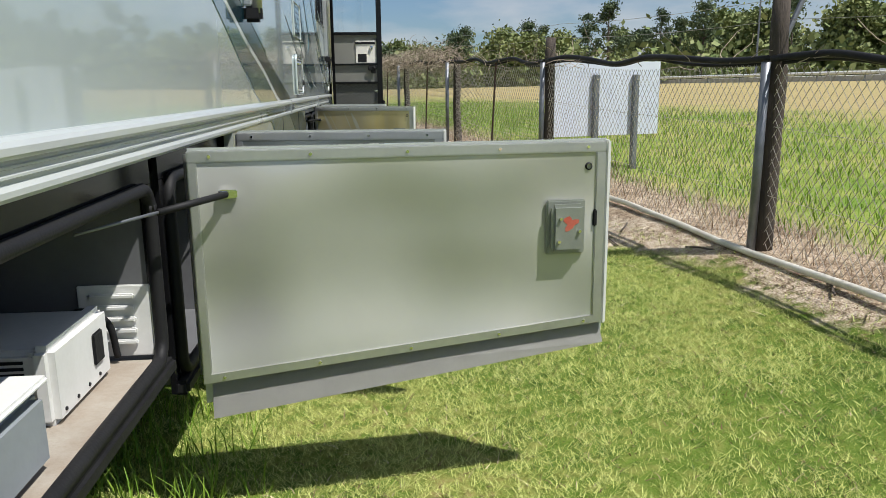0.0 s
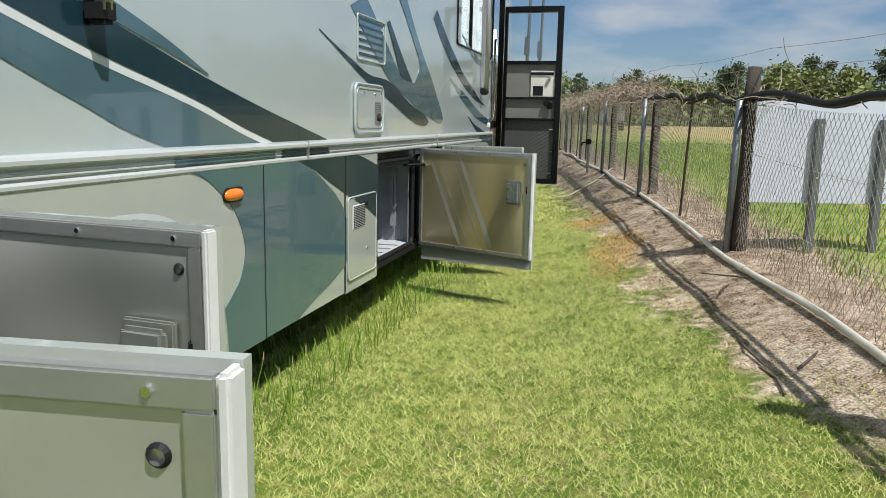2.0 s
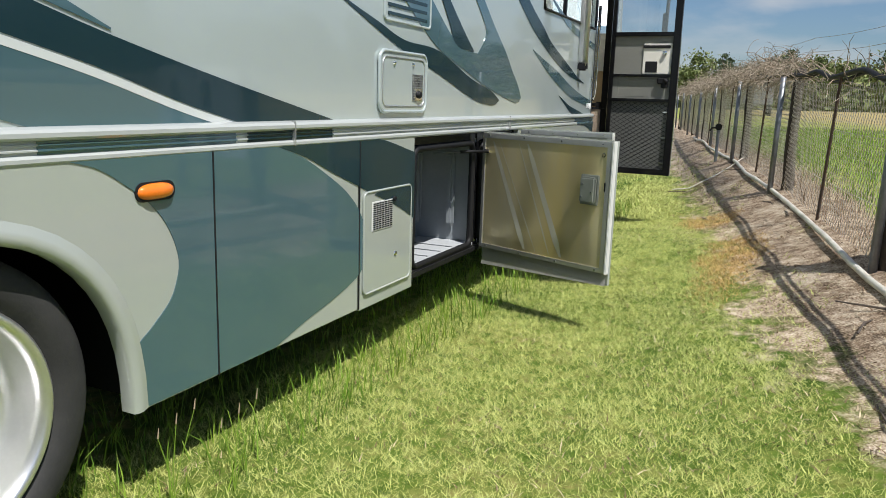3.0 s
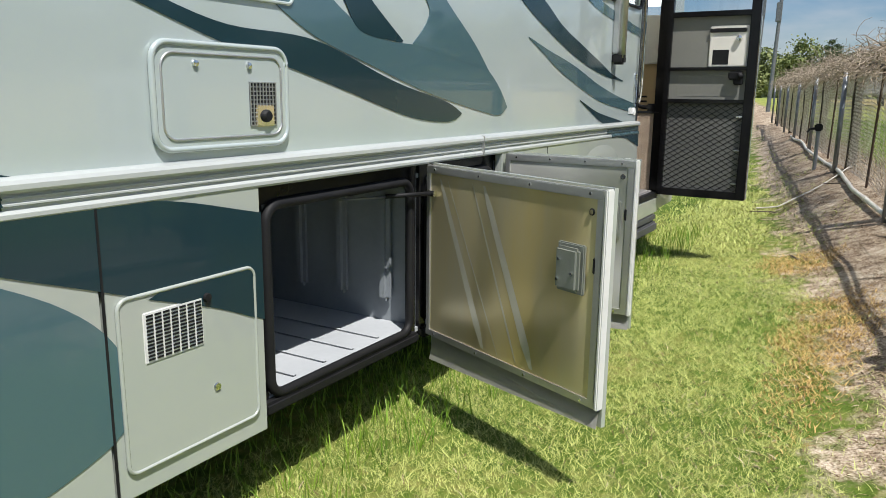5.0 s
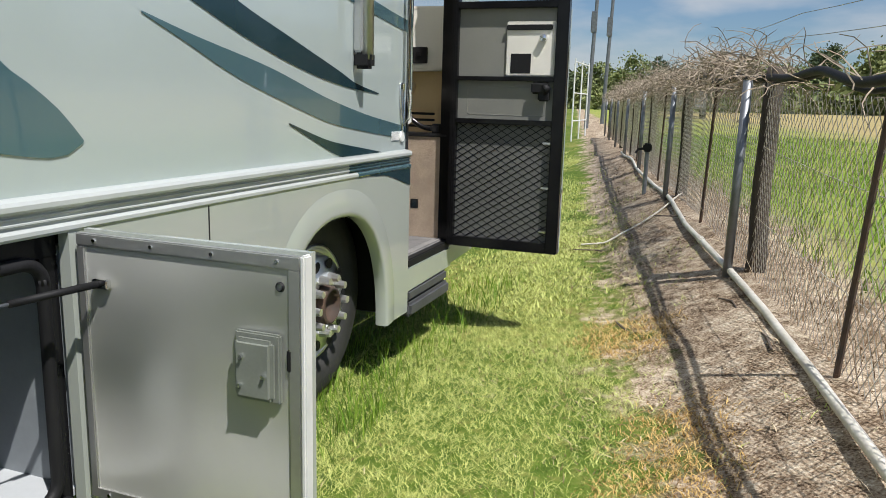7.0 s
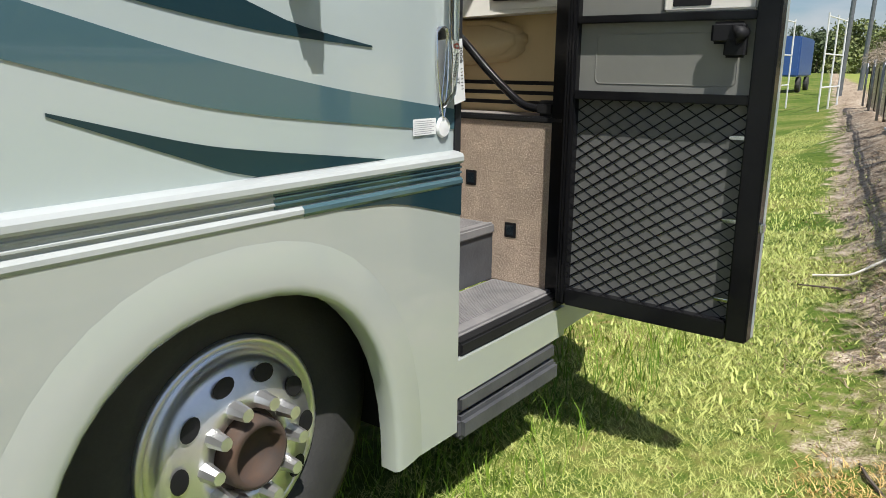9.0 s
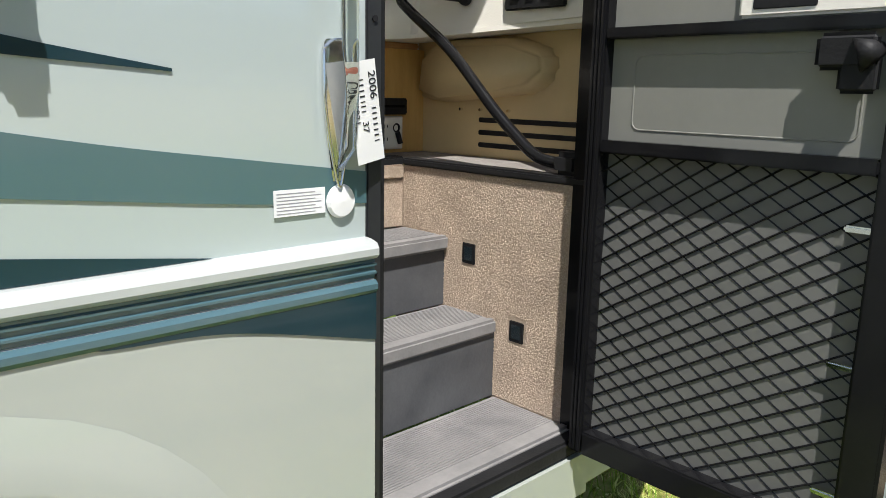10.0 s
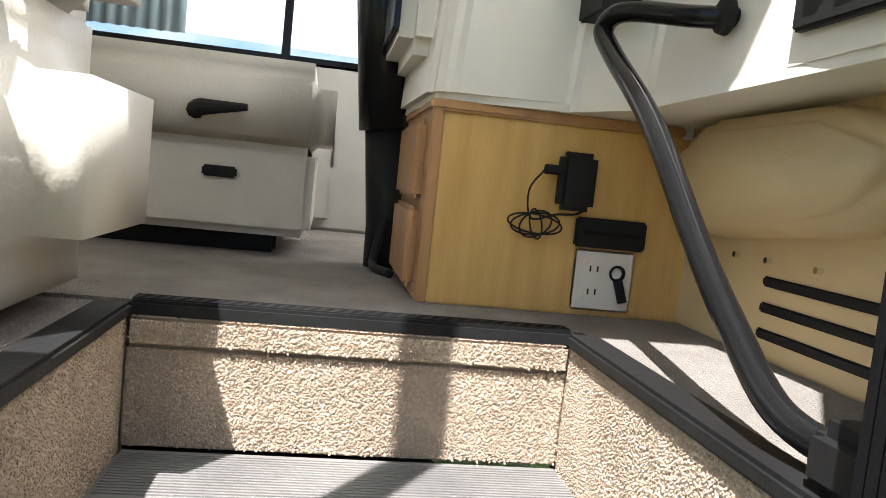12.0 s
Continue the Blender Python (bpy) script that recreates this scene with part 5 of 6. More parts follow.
part("lock_tab", box(wd - 0.02, wd + 0.012, -0.04, -0.01, 0.36, 0.39, 0.004), CHROME, ed)
for z in (0.12, 0.38, 0.64):
    part("guard_clip", box(wd - 0.12, wd - 0.065, -0.036, -0.028, z, z + 0.012, 0.003), CHROME, ed)
# diamond guard: two families of slanting bars
guard = bmesh.new()
gx0, gx1, gz0, gz1, pitch, slope = 0.041, wd - 0.071, 0.062, 0.743, 0.043, 0.62
for sgn in (1, -1):
    k = -30
    while k < 40:
        pts = []
        c = k * pitch
        # line z = gz0 + c + sgn * slope * (x - gx0)
        xs = [gx0, gx1]
        for zz in (gz0, gz1):
            xs.append(gx0 + (zz - gz0 - c) / (sgn * slope))
        good = []
        for x in xs:
            z = gz0 + c + sgn * slope * (x - gx0)
            if gx0 - 1e-6 <= x <= gx1 + 1e-6 and gz0 - 1e-6 <= z <= gz1 + 1e-6:
                good.append((x, z))
        good.sort()
        if len(good) >= 2 and good[-1][0] - good[0][0] > 0.01:
            tube([(good[0][0], -0.0165 - 0.0015 * sgn, good[0][1]), (good[-1][0], -0.0165 - 0.0015 * sgn, good[-1][1])], 0.0022, 5, guard)
        k += 1
part("mesh_guard", guard, BLACKPAINT, ed, "black diamond mesh guard")

# assist handle with a tag
hnd = thing("assist_handle", "clear acrylic and chrome assist handle by the entry", "grab handle", (WX, 10.455, 1.32))
part("back_plate", ribbon([(-0.008, 0.0), (-0.024, 0.12), (-0.024, 0.225), (0.0, 0.235)], [(0.008, 0.0), (0.022, 0.12), (0.024, 0.225), (0.01, 0.235)], 0.004), CHROME, hnd)
part("grip", tube([(0.012, 0.0, 0.02), (0.045, 0.0, 0.06), (0.05, 0.0, 0.15), (0.045, 0.0, 0.22), (0.045, 0.0, 0.9)], [0.005, 0.008, 0.011, 0.014, 0.014], 14), ACRYLIC, hnd, "clear acrylic grip", True)
part("outline", tube(spline([(0.006, -0.025, 0.22), (0.01, -0.025, 0.12), (0.012, -0.006, 0.005), (0.012, 0.006, 0.005), (0.01, 0.023, 0.12), (0.006, 0.025, 0.22), (0.006, 0.0, 0.235), (0.006, -0.025, 0.22)]), 0.0028, 8), CHROME, hnd, smooth=True)
part("emblem", lathe([(0.0, 0.012), (0.026, 0.01), (0.03, 0.003)], (0.0, 0.008, -0.035), 20), PAPER, hnd, "pale oval badge")
tag = thing("price_tag", "white paper stock tag with handwriting", "tag", (WX + 0.03, 10.487, 1.522), 8)
tag.matrix_world = pose(WX + 0.03, 10.487, 1.522, 9.0, 0, 8)
tgb = box(-0.0006, 0.0006, -0.033, 0.033, -0.172, 0.0, 0.0)
part("paper", tgb, PAPER, tag)
part("eyelet", lathe([(0.003, 0.0016), (0.007, 0.0016), (0.008, 0.0006)], (0, -0.018, -0.014), 16), RUST, tag)
down = pose(0.0012, 0, 0, 90, 0, 90) @ pose(0, 0, 0, 0, 0, -90)
lettering("lettering", "2006", 0.024, Matrix.Translation((0.0012, 0.013, -0.018)) @ (pose(0, 0, 0, 90, 0, 90) @ pose(0, 0, 0, 0, 0, -90)), tag)
lettering("lettering", "CS220031", 0.018, Matrix.Translation((0.0012, -0.030, -0.03)) @ (pose(0, 0, 0, 90, 0, 90) @ pose(0, 0, 0, 0, 0, -90)), tag)
lettering("lettering", "37", 0.02, Matrix.Translation((0.0012, -0.012, -0.10)) @ (pose(0, 0, 0, 90, 0, 90) @ pose(0, 0, 0, 0, 0, -90)), tag)
wb = bmesh.new()
random.seed(5)
for y, z0, z1 in ((0.019, -0.08, -0.14), (-0.006, -0.03, -0.09)):
    z = z0
    while z > z1:
        h = random.uniform(0.004, 0.007)
        box(0.0008, 0.0012, y - 0.006, y + 0.005, z - h * 0.4, z, bm=wb)
        z -= h + 0.003
part("scrawl", wb, INK, tag, "illegible handwriting")
lb = thing("paper_label", "faded paper label on the coach side", "label", (WX + 0.0035, 10.38, 1.29))
part("paper", box(0, 0.001, -0.05, 0.05, -0.022, 0.022), PAPER, lb)
lbb = bmesh.new()
for k in range(7):
    box(0.001, 0.0014, -0.045, 0.03 + 0.012 * (k % 2), -0.018 + 0.0055 * k, -0.0165 + 0.0055 * k, bm=lbb)
part("print", lbb, FARGREY, lb, "illegible print")

# ---------------------------------------------------------------- fence
def fpos(y, off=0.0, z=0.0):
    """A point on the fence line: off to the field side, z above the ground there."""
    c, s = math.cos(math.atan(0.178)), math.sin(math.atan(0.178))
    x = fence_x(y) + off * c
    yy = y + off * s
    return Vector((x, yy, 0.25 + 0.033 * (min(max(y, -4), 14) - 5) + z))


def timber_post(y, height, pipe=True, arm=True, lean=0.0):
    base = fpos(y, 0.04)
    p = thing("fence_post", "weathered dark timber fence post with a steel stake", "fence post", base, group="fence posts")
    random.seed(int(y * 10) + 100)
    pts = [(0.01 * random.uniform(-1, 1) + lean * k * height / 6, 0.01 * random.uniform(-1, 1), -0.1 + (height + 0.1) * k / 6) for k in range(7)]
    part("timber", tube(pts, [0.064, 0.06, 0.058, 0.056, 0.056, 0.055, 0.052], 12), WOODPOST, p, "rough dark timber", True)
    near = 0.06 if 4 < y < 9 else 0.0
    if pipe:
        part("steel_stake", tube([(-0.16 + near, -0.03, -0.05), (-0.15 + near, -0.03, 1.17)], 0.028, 10), GALV, p, "galvanised stake", True)
        part("stake_cap", lathe([(0.0, 0.0), (0.03, 0.0), (0.031, 0.0)], (0, 0, 0), 12), GALV, p).matrix_local = pose(-0.15 + near, -0.03, 1.175, 0, -90, 0)
    if arm:
        part("barb_arm", tube([(-0.03, 0.0, 1.15), (0.16, 0.03, 1.58)], 0.018, 8), GALV, p, "slanting barbed-wire arm")
    return p


POSTS = [-2.1, 1.4, 4.9, 8.38, 11.85, 15.3, 18.8, 22.3, 25.8, 29.3, 32.8]
for k, y in enumerate(POSTS):
    timber_post(y, 1.62 if k in (2,) else (1.42 if k == 3 else 1.25), True, k == 2)
for k, (a, b) in enumerate(zip(POSTS, POSTS[1:])):
    if k != 2:
      st = thing("steel_stake", "thin leaning rusty steel stake in the fence", "stake", fpos(a + 1.75, -0.02), group="steel stakes")
      part("stake", tube([(0, 0, -0.1), (0.04, -0.16, 1.16)], 0.013, 6), RUSTYSTEEL, st)
    # one bay of chain link
    f = thing("chain_link_bay", "sagging galvanised chain-link mesh between posts", "fence", fpos(a), group="fence bays")
    o = fpos(a)
    wires = [bmesh.new(), bmesh.new()]
    L, H, step = b - a, 1.16, 0.062 if b < 20 else 0.09
    for fam, sg in ((0, 1), (1, -1)):
        i = -int(H / step) - 1 if sg > 0 else 0
        last = int(L / step) + (0 if sg > 0 else int(H / step) + 2)
        while i < last:
            s0 = i * step
            t0, t1 = 0.0, H
            if sg > 0:
                t0, t1 = max(0, -s0 / 0.72), min(H, (L - s0) / 0.72)
            else:
                t0, t1 = max(0, (s0 - L) / 0.72), min(H, s0 / 0.72)
            if t1 - t0 > 0.03:
                pts = []
                for q in range(4):
                    t = t0 + (t1 - t0) * q / 3
                    s = s0 + sg * t * 0.72
                    sag = -0.05 * math.sin(math.pi * s / L) * t / H
                    pts.append(fpos(a + s, 0.004 * sg + 0.03 * math.sin(s * 2.1) * t * (1 - t / H), t + sag) - o)
                tube(pts, 0.0021 if b < 20 else 0.0030, 3, wires[fam], caps=False)
            i += 1
    part("chain_mesh", wires[0], WIRE, f)
    part("chain_mesh", wires[1], WIRE, f)
    tw = bmesh.new()
    for z in (0.35, 0.78):
        tube([fpos(a + L * q / 6, 0.006, z - 0.03 * math.sin(math.pi * q / 6)) - o for q in range(7)], 0.0022, 4, tw)
    part("line_wire", tw, WIRE, f)
    cb = bmesh.new()
    random.seed(k)
    for off, z, r in ((0.0, 1.19, 0.022), (0.035, 1.165, 0.013)):
        pts = [fpos(a + L * q / 7, off, z + (0.03 * math.sin(q * 2.1 + k) + random.uniform(-0.012, 0.012) if 0 < q < 7 else 0)) - o for q in range(8)]
        tube(spline(pts, 5), r, 8, cb)
    part("top_cable", cb, BLACK, f, "sagging black cable along the top", True)
    bw = bmesh.new()
    for z, off in ((1.42, 0.09), (1.56, 0.15)):
        if k < 6:
            tube([fpos(a + L * q / 5, off, z - 0.03 * math.sin(math.pi * q / 5)) - o for q in range(6)], 0.0022, 4, bw)
    if len(bw.verts):
        part("barbed_wire", bw, WIRE, f)
    else:
        bw.free()

pipe = thing("ground_pipe", "long grey-white plastic pipe lying along the fence", "pipe", fpos(6, -0.1))
pb = []
for k in range(60):
    y = -2 + k * 0.42
    pb.append(Vector((fence_x(y) - 0.12 + 0.03 * math.sin(y * 1.3), y, ground_z(fence_x(y) - 0.12, y) + 0.035 + 0.012 * math.sin(y * 2.2))))
part("pipe_run", tube([p - fpos(6, -0.1) for p in pb], 0.022, 10), PVC, pipe, smooth=True)
for y in (3.2, 8.0, 13.0):
    k = int((y + 2) / 0.42)
    part("coupling", tube([pb[k] - fpos(6, -0.1), pb[k] + (pb[k + 1] - pb[k]) * 0.25 - fpos(6, -0.1)], 0.028, 10), PVC, pipe)

tap = thing("yard_tap", "upright pipe with a black valve among dead sticks", "tap", fpos(16.3, -0.25))
part("riser_pipe", tube([(0, 0, -0.15), (0, 0, 0.42)], 0.025, 10), GALV, tap)
part("valve", box(-0.05, 0.05, -0.04, 0.04, 0.4, 0.5, 0.015), BLACK, tap)
part("spout", tube([(0, 0, 0.44), (-0.1, -0.04, 0.43), (-0.13, -0.05, 0.38)], 0.016, 8), BLACK, tap)
hose = thing("garden_hose", "thin tan hose trailing over the grass", "hose", fpos(13.5, -1.2))
hp2 = [(-0.1, 13.9), (0.2, 14.0), (0.55, 14.6), (0.75, 15.6), (0.35, 16.3)]
o = fpos(13.5, -1.2)
part("hose_run", tube([Vector((p.x, p.y, ground_z(p.x, p.y) + 0.03)) - o for p in spline([(x, y, 0) for x, y in hp2])], 0.008, 8), PVC, hose)

# dead vines on top of the far bays
random.seed(11)
for k, (ya, yb) in enumerate(((12.0, 15.2), (15.3, 18.7), (18.8, 22.2), (22.3, 27.0), (27.0, 32.5))):
    vb = bmesh.new()
    for q in range(520):
        y = random.uniform(ya, yb)
        p = fpos(y, random.uniform(-0.15, 0.2), random.uniform(1.08, 1.36))
        pts = [p]
        d = Vector((random.uniform(-0.5, 0.5), random.uniform(-1, 1), random.uniform(-0.2, 0.5)))
        for s in range(6):
            p = p + d * random.uniform(0.04, 0.09)
            d = (d + Vector((random.uniform(-1, 1), random.uniform(-1, 1), random.uniform(-0.8, 0.5))) * 0.8).normalized()
            pts.append(p)
        tube(pts, [0.0045, 0.0045, 0.004, 0.0036, 0.003, 0.0025, 0.0015], 3, vb, caps=False)
    solid("dead_vines", vb, VINE, "tangle of dead grey vines over the fence top", "vines", kind="stuff")
tw = bmesh.new()
for q in range(120):
    y = random.uniform(-1, 12) if q < 60 else random.uniform(7.5, 12)
    p = fpos(y, random.uniform(-0.04, 0.1), random.uniform(1.1, 1.2))
    pts = [p]
    d = Vector((random.uniform(-0.6, 0.6), random.uniform(-1, 1), random.uniform(0.0, 0.7)))
    for s in range(5):
        p = p + d * random.uniform(0.04, 0.1)
        d = (d + Vector((random.uniform(-1, 1), random.uniform(-1, 1), random.uniform(-0.7, 0.5))) * 0.5).normalized()
        pts.append(p)
    tube(pts, [0.004, 0.0038, 0.0034, 0.003, 0.0025, 0.0015], 3, tw, caps=False)
solid("dead_vines", tw, VINE, "stray dead tendrils on the fence cable", "vines", kind="stuff")

# sign seen from behind
sg = thing("sign_board", "blank pale sign sheet on two posts behind the fence", "sign", (2.61, 8.5, 0.35), 16.9)
part("sheet", box(-0.672, 0.672, -0.004, 0.004, 0.40, 1.19, 0.002), SIGNBACK, sg, "pale sheet")
for x in (-0.18, 0.33):
    part("sign_post", box(x - 0.03, x + 0.03, -0.06, -0.006, -0.1, 1.05, 0.004), GALV, sg)
for x, z in ((-0.18, 0.6), (0.33, 0.6), (-0.18, 1.0), (0.33, 1.0)):
    part("bolt", tube([(x, -0.066, z), (x, -0.05, z)], 0.01, 8), CHROME, sg)

# ---------------------------------------------------------------- grass blades and litter
def blades(name, pts, heights, widths, leans, material, label, category):
    n = len(pts)
    rng = np.random.default_rng(len(pts))
    a = rng.uniform(0, 2 * np.pi, n)
    la = rng.uniform(0, 2 * np.pi, n)
    side = np.stack([np.cos(a), np.sin(a), np.zeros(n)], 1) * widths[:, None]
    lean = np.stack([np.cos(la), np.sin(la), np.zeros(n)], 1) * (leans * heights)[:, None]
    up = np.zeros((n, 3))
    up[:, 2] = heights
    v = np.stack([pts - side, pts + side, pts + up * 0.6 + lean * 0.35 + side * 0.7, pts + up * 0.6 + lean * 0.35 - side * 0.7, pts + up + lean], 1).reshape(-1, 3)
    base = np.arange(n) * 5
    me = bpy.data.meshes.new(name)
    loops = np.stack([base, base + 1, base + 2, base + 3, base + 3, base + 2, base + 4], 1).reshape(-1)
    me.vertices.add(n * 5)
    me.vertices.foreach_set("co", v.astype(np.float32).reshape(-1))
    me.loops.add(n * 7)
    me.loops.foreach_set("vertex_index", loops.astype(np.int32))
    me.polygons.add(n * 2)
    starts = np.stack([np.arange(n) * 7, np.arange(n) * 7 + 4], 1).reshape(-1)
    me.polygons.foreach_set("loop_start", starts.astype(np.int32))
    me.update(calc_edges=True)
    me.validate()
    me.materials.append(material)
    return tagged(new(name, me), label, category, kind="stuff")


def scatter(n, x0, x1, y0, y1, keep, seed):
    rng = np.random.default_rng(seed)
    xs, ys = rng.uniform(x0, x1, n), rng.uniform(y0, y1, n)
    out = [(x, y, ground_z(x, y) - 0.004) for x, y in zip(xs, ys) if keep(x, y, rng)]
    return np.array(out)


def patch(x, y):
    return noise.noise(Vector((x * 0.9, y * 0.9, 7))) + 0.5 * noise.noise(Vector((x * 2.7, y * 2.7, 2)))


def dry_spot(x, y):
    """How scorched the lawn is: one long strip beside the earth and a bare spot past the door."""
    n = 0.55 * patch(x * 2.2, y * 2.2)
    strip = 1.5 - math.hypot((x - 0.93) / 0.2, (y - 9.2) / 0.85) + n
    bare = 1.4 - math.hypot((x - 0.58) / 0.26, (y - 11.1) / 0.3) + n
    return max(0, min(0.93, max(strip, bare)))


def lawn_keep(x, y, rng):
    d = x - fence_x(y) - 0.5 * (1 - min(1, max(0, (y - 4.5) / 3)))
    if d > -0.55:
        return False
    if dry_spot(x, y) > rng.random():
        return False
    edge = -0.95 + 0.35 * patch(x, y)
    if d > edge and rng.random() > 0.12:
        return False
    return patch(x, y) < 0.55 or rng.random() < 0.45


rngb = np.random.default_rng(3)


def field_of(fn, x0, x1, y0, y1, step):
    """fn sampled on a grid, read off between the grid points."""
    nx2, ny2 = int((x1 - x0) / step) + 2, int((y1 - y0) / step) + 2
    g = np.array([[fn(x0 + i * step, y0 + j * step) for i in range(nx2)] for j in range(ny2)])

    def read(x, y):
        u, v = (x - x0) / step, (y - y0) / step
        i, j = u.astype(int), v.astype(int)
        u, v = u - i, v - j
        return (g[j, i] * (1 - u) + g[j, i + 1] * u) * (1 - v) + (g[j + 1, i] * (1 - u) + g[j + 1, i + 1] * u) * v
    return read


def lawn(n, x0, x1, y0, y1, seed, tall, thick, material, label, tuft):
    """Mown turf: short single-leaf blades, thinner over scorched spots and along the earth."""
    r = np.random.default_rng(seed)
    x, y = r.uniform(x0, x1, n), r.uniform(y0, y1, n)
    high, blot, dry = (field_of(f, x0, x1, y0, y1, 0.06) for f in (ground_z, patch, dry_spot))
    pt, fx = blot(x, y), 2.52 - 0.178 * (y - 4.9)
    d = x - fx - 0.5 * (1 - np.clip((y - 4.5) / 3, 0, 1))
    keep = (d < -0.55) & (dry(x, y) < r.random(n)) & ((d < -0.95 + 0.35 * pt) | (r.random(n) < 0.12)) & ((pt < 0.55) | (r.random(n) < 0.45))
    keep &= r.random(n) < 0.55 + tuft * np.sin(x * 31 + 3 * np.sin(y * 17)) * np.sin(y * 29 + 2 * np.sin(x * 23))
    x, y = x[keep], y[keep]
    n = len(x)
    p = np.stack([x, y, high(x, y) - 0.004], 1)
    a, b, h = r.uniform(0, 2 * np.pi, n), r.uniform(0, 2 * np.pi, n), r.uniform(*tall, n)
    w, lean = r.uniform(*thick, n), r.uniform(0.3, 2.2, n) * h
    side = np.stack([np.cos(a) * w, np.sin(a) * w, 0 * a], 1)
    tip = p + np.stack([np.cos(b) * lean, np.sin(b) * lean, h], 1)
    me = bpy.data.meshes.new("lawn_grass")
    me.vertices.add(n * 3)
    me.vertices.foreach_set("co", np.stack([p - side, p + side, tip], 1).astype(np.float32).reshape(-1))
    me.loops.add(n * 3)
    me.loops.foreach_set("vertex_index", np.arange(n * 3, dtype=np.int32))
    me.polygons.add(n)
    me.polygons.foreach_set("loop_start", np.arange(n, dtype=np.int32) * 3)
    me.update(calc_edges=True)
    me.materials.append(material)
    return tagged(new("lawn_grass", me), label, "grass", kind="stuff")


lawn(640000, -0.85, 2.6, 0.8, 9.2, 21, (0.010, 0.034), (0.0009, 0.0023), BLADE, "short yellow-green mown grass", 0.45)
lawn(300000, -0.85, 1.8, 9.2, 15.5, 20, (0.012, 0.034), (0.0011, 0.0026), BLADE, "short yellow-green mown grass", 0.45)
P = scatter(50000, -0.6, 2.2, 0.8, 15.5, lambda x, y, r: x - fence_x(y) < -0.5 and r.random() < 0.35 + 0.75 * patch(x + 3, y * 1.1), 27)
blades("lawn_thatch", P, rngb.uniform(0.008, 0.028, len(P)), rngb.uniform(0.0015, 0.0034, len(P)), rngb.uniform(0.8, 3.0, len(P)), STRAW, "dry straw-coloured thatch in the lawn", "thatch")
P = scatter(60000, 0.3, 1.5, 7.6, 11.9, lambda x, y, r: x - fence_x(y) < -0.35 and r.random() < dry_spot(x, y) * 0.8, 28)
blades("scorched_grass", P, rngb.uniform(0.010, 0.032, len(P)), rngb.uniform(0.0016, 0.0034, len(P)), rngb.uniform(0.5, 2.4, len(P)), DRYBLADE, "scorched orange patch of mown grass", "grass")
P = scatter(50000, -0.4, 2.6, 0.5, 22.0, lambda x, y, r: -1.0 < x - fence_x(y) < -0.1 and patch(x * 1.7 + 5, y * 1.1) > 0.22 and r.random() < 0.6, 29)
blades("earth_tufts", P, rngb.uniform(0.012, 0.04, len(P)), rngb.uniform(0.0016, 0.0032, len(P)), rngb.uniform(0.4, 2.0, len(P)), BLADE, "thin grass creeping over the bare earth", "grass")
P = scatter(60000, -3.0, 1.2, 11.5, 32.0, lawn_keep, 22)
blades("lawn_grass", P, rngb.uniform(0.02, 0.05, len(P)), rngb.uniform(0.004, 0.008, len(P)), rngb.uniform(0.3, 1.3, len(P)), BLADE, "short yellow-green mown grass", "grass")
P = scatter(15000, -1.1, -0.3, 1.0, 12.5, lambda x, y, r: r.random() < 0.25 + 1.0 * max(0, patch(x * 2, y * 2)), 23)
blades("long_grass", P, rngb.uniform(0.06, 0.19, len(P)), rngb.uniform(0.0018, 0.0034, len(P)), rngb.uniform(0.1, 0.8, len(P)), LUSH, "longer green grass along the coach skirt", "grass")
P = scatter(60000, -0.6, 3.6, -1.0, 22.0, lambda x, y, r: -1.15 + 0.5 * (1 - min(1, max(0, (y - 4.5) / 3))) < x - fence_x(y) < 0.5 and r.random() < 0.5 + 0.9 * patch(x * 1.4, y * 1.4), 24)
blades("straw_litter", P, rngb.uniform(0.006, 0.026, len(P)), rngb.uniform(0.002, 0.007, len(P)), rngb.uniform(1.0, 6.0, len(P)), STRAW, "dry straw and leaf litter along the fence", "litter")
P = scatter(26000, -1.0, 3.8, -1.0, 22.0, lambda x, y, r: 0.0 < x - fence_x(y) < 0.45, 25)
blades("dead_weeds", P, rngb.uniform(0.05, 0.30, len(P)), rngb.uniform(0.0015, 0.003, len(P)), rngb.uniform(0.2, 0.9, len(P)), STRAW, "dead brown weeds at the fence foot", "weeds")
P = scatter(150000, -2.0, 16.0, -2.0, 34.0, lambda x, y, r: 0.45 < x - fence_x(y) < 8 + 2 * patch(x * 0.4, y * 0.4) and r.random() < 1.2 - (x - fence_x(y)) / 8, 26)
blades("field_grass", P, rngb.uniform(0.04, 0.16, len(P)), rngb.uniform(0.003, 0.006, len(P)), rngb.uniform(0.2, 0.9, len(P)), LUSH, "rough green field grass", "grass")
random.seed(31)
for k in range(12):
    y = random.uniform(4, 14)
    x = fence_x(y) - random.uniform(0.05, 0.9)
    st = thing("fallen_stick", "short dry stick on the bare earth", "stick", (x, y, ground_z(x, y) + 0.006), random.uniform(0, 180), group="fallen sticks")
    ln = random.uniform(0.15, 0.5)
    part("stick", tube([(-ln / 2, 0, 0.0), (0, random.uniform(-0.03, 0.03), 0.012), (ln / 2, 0, 0.0)], [0.006, 0.007, 0.004], 6), BARK, st)
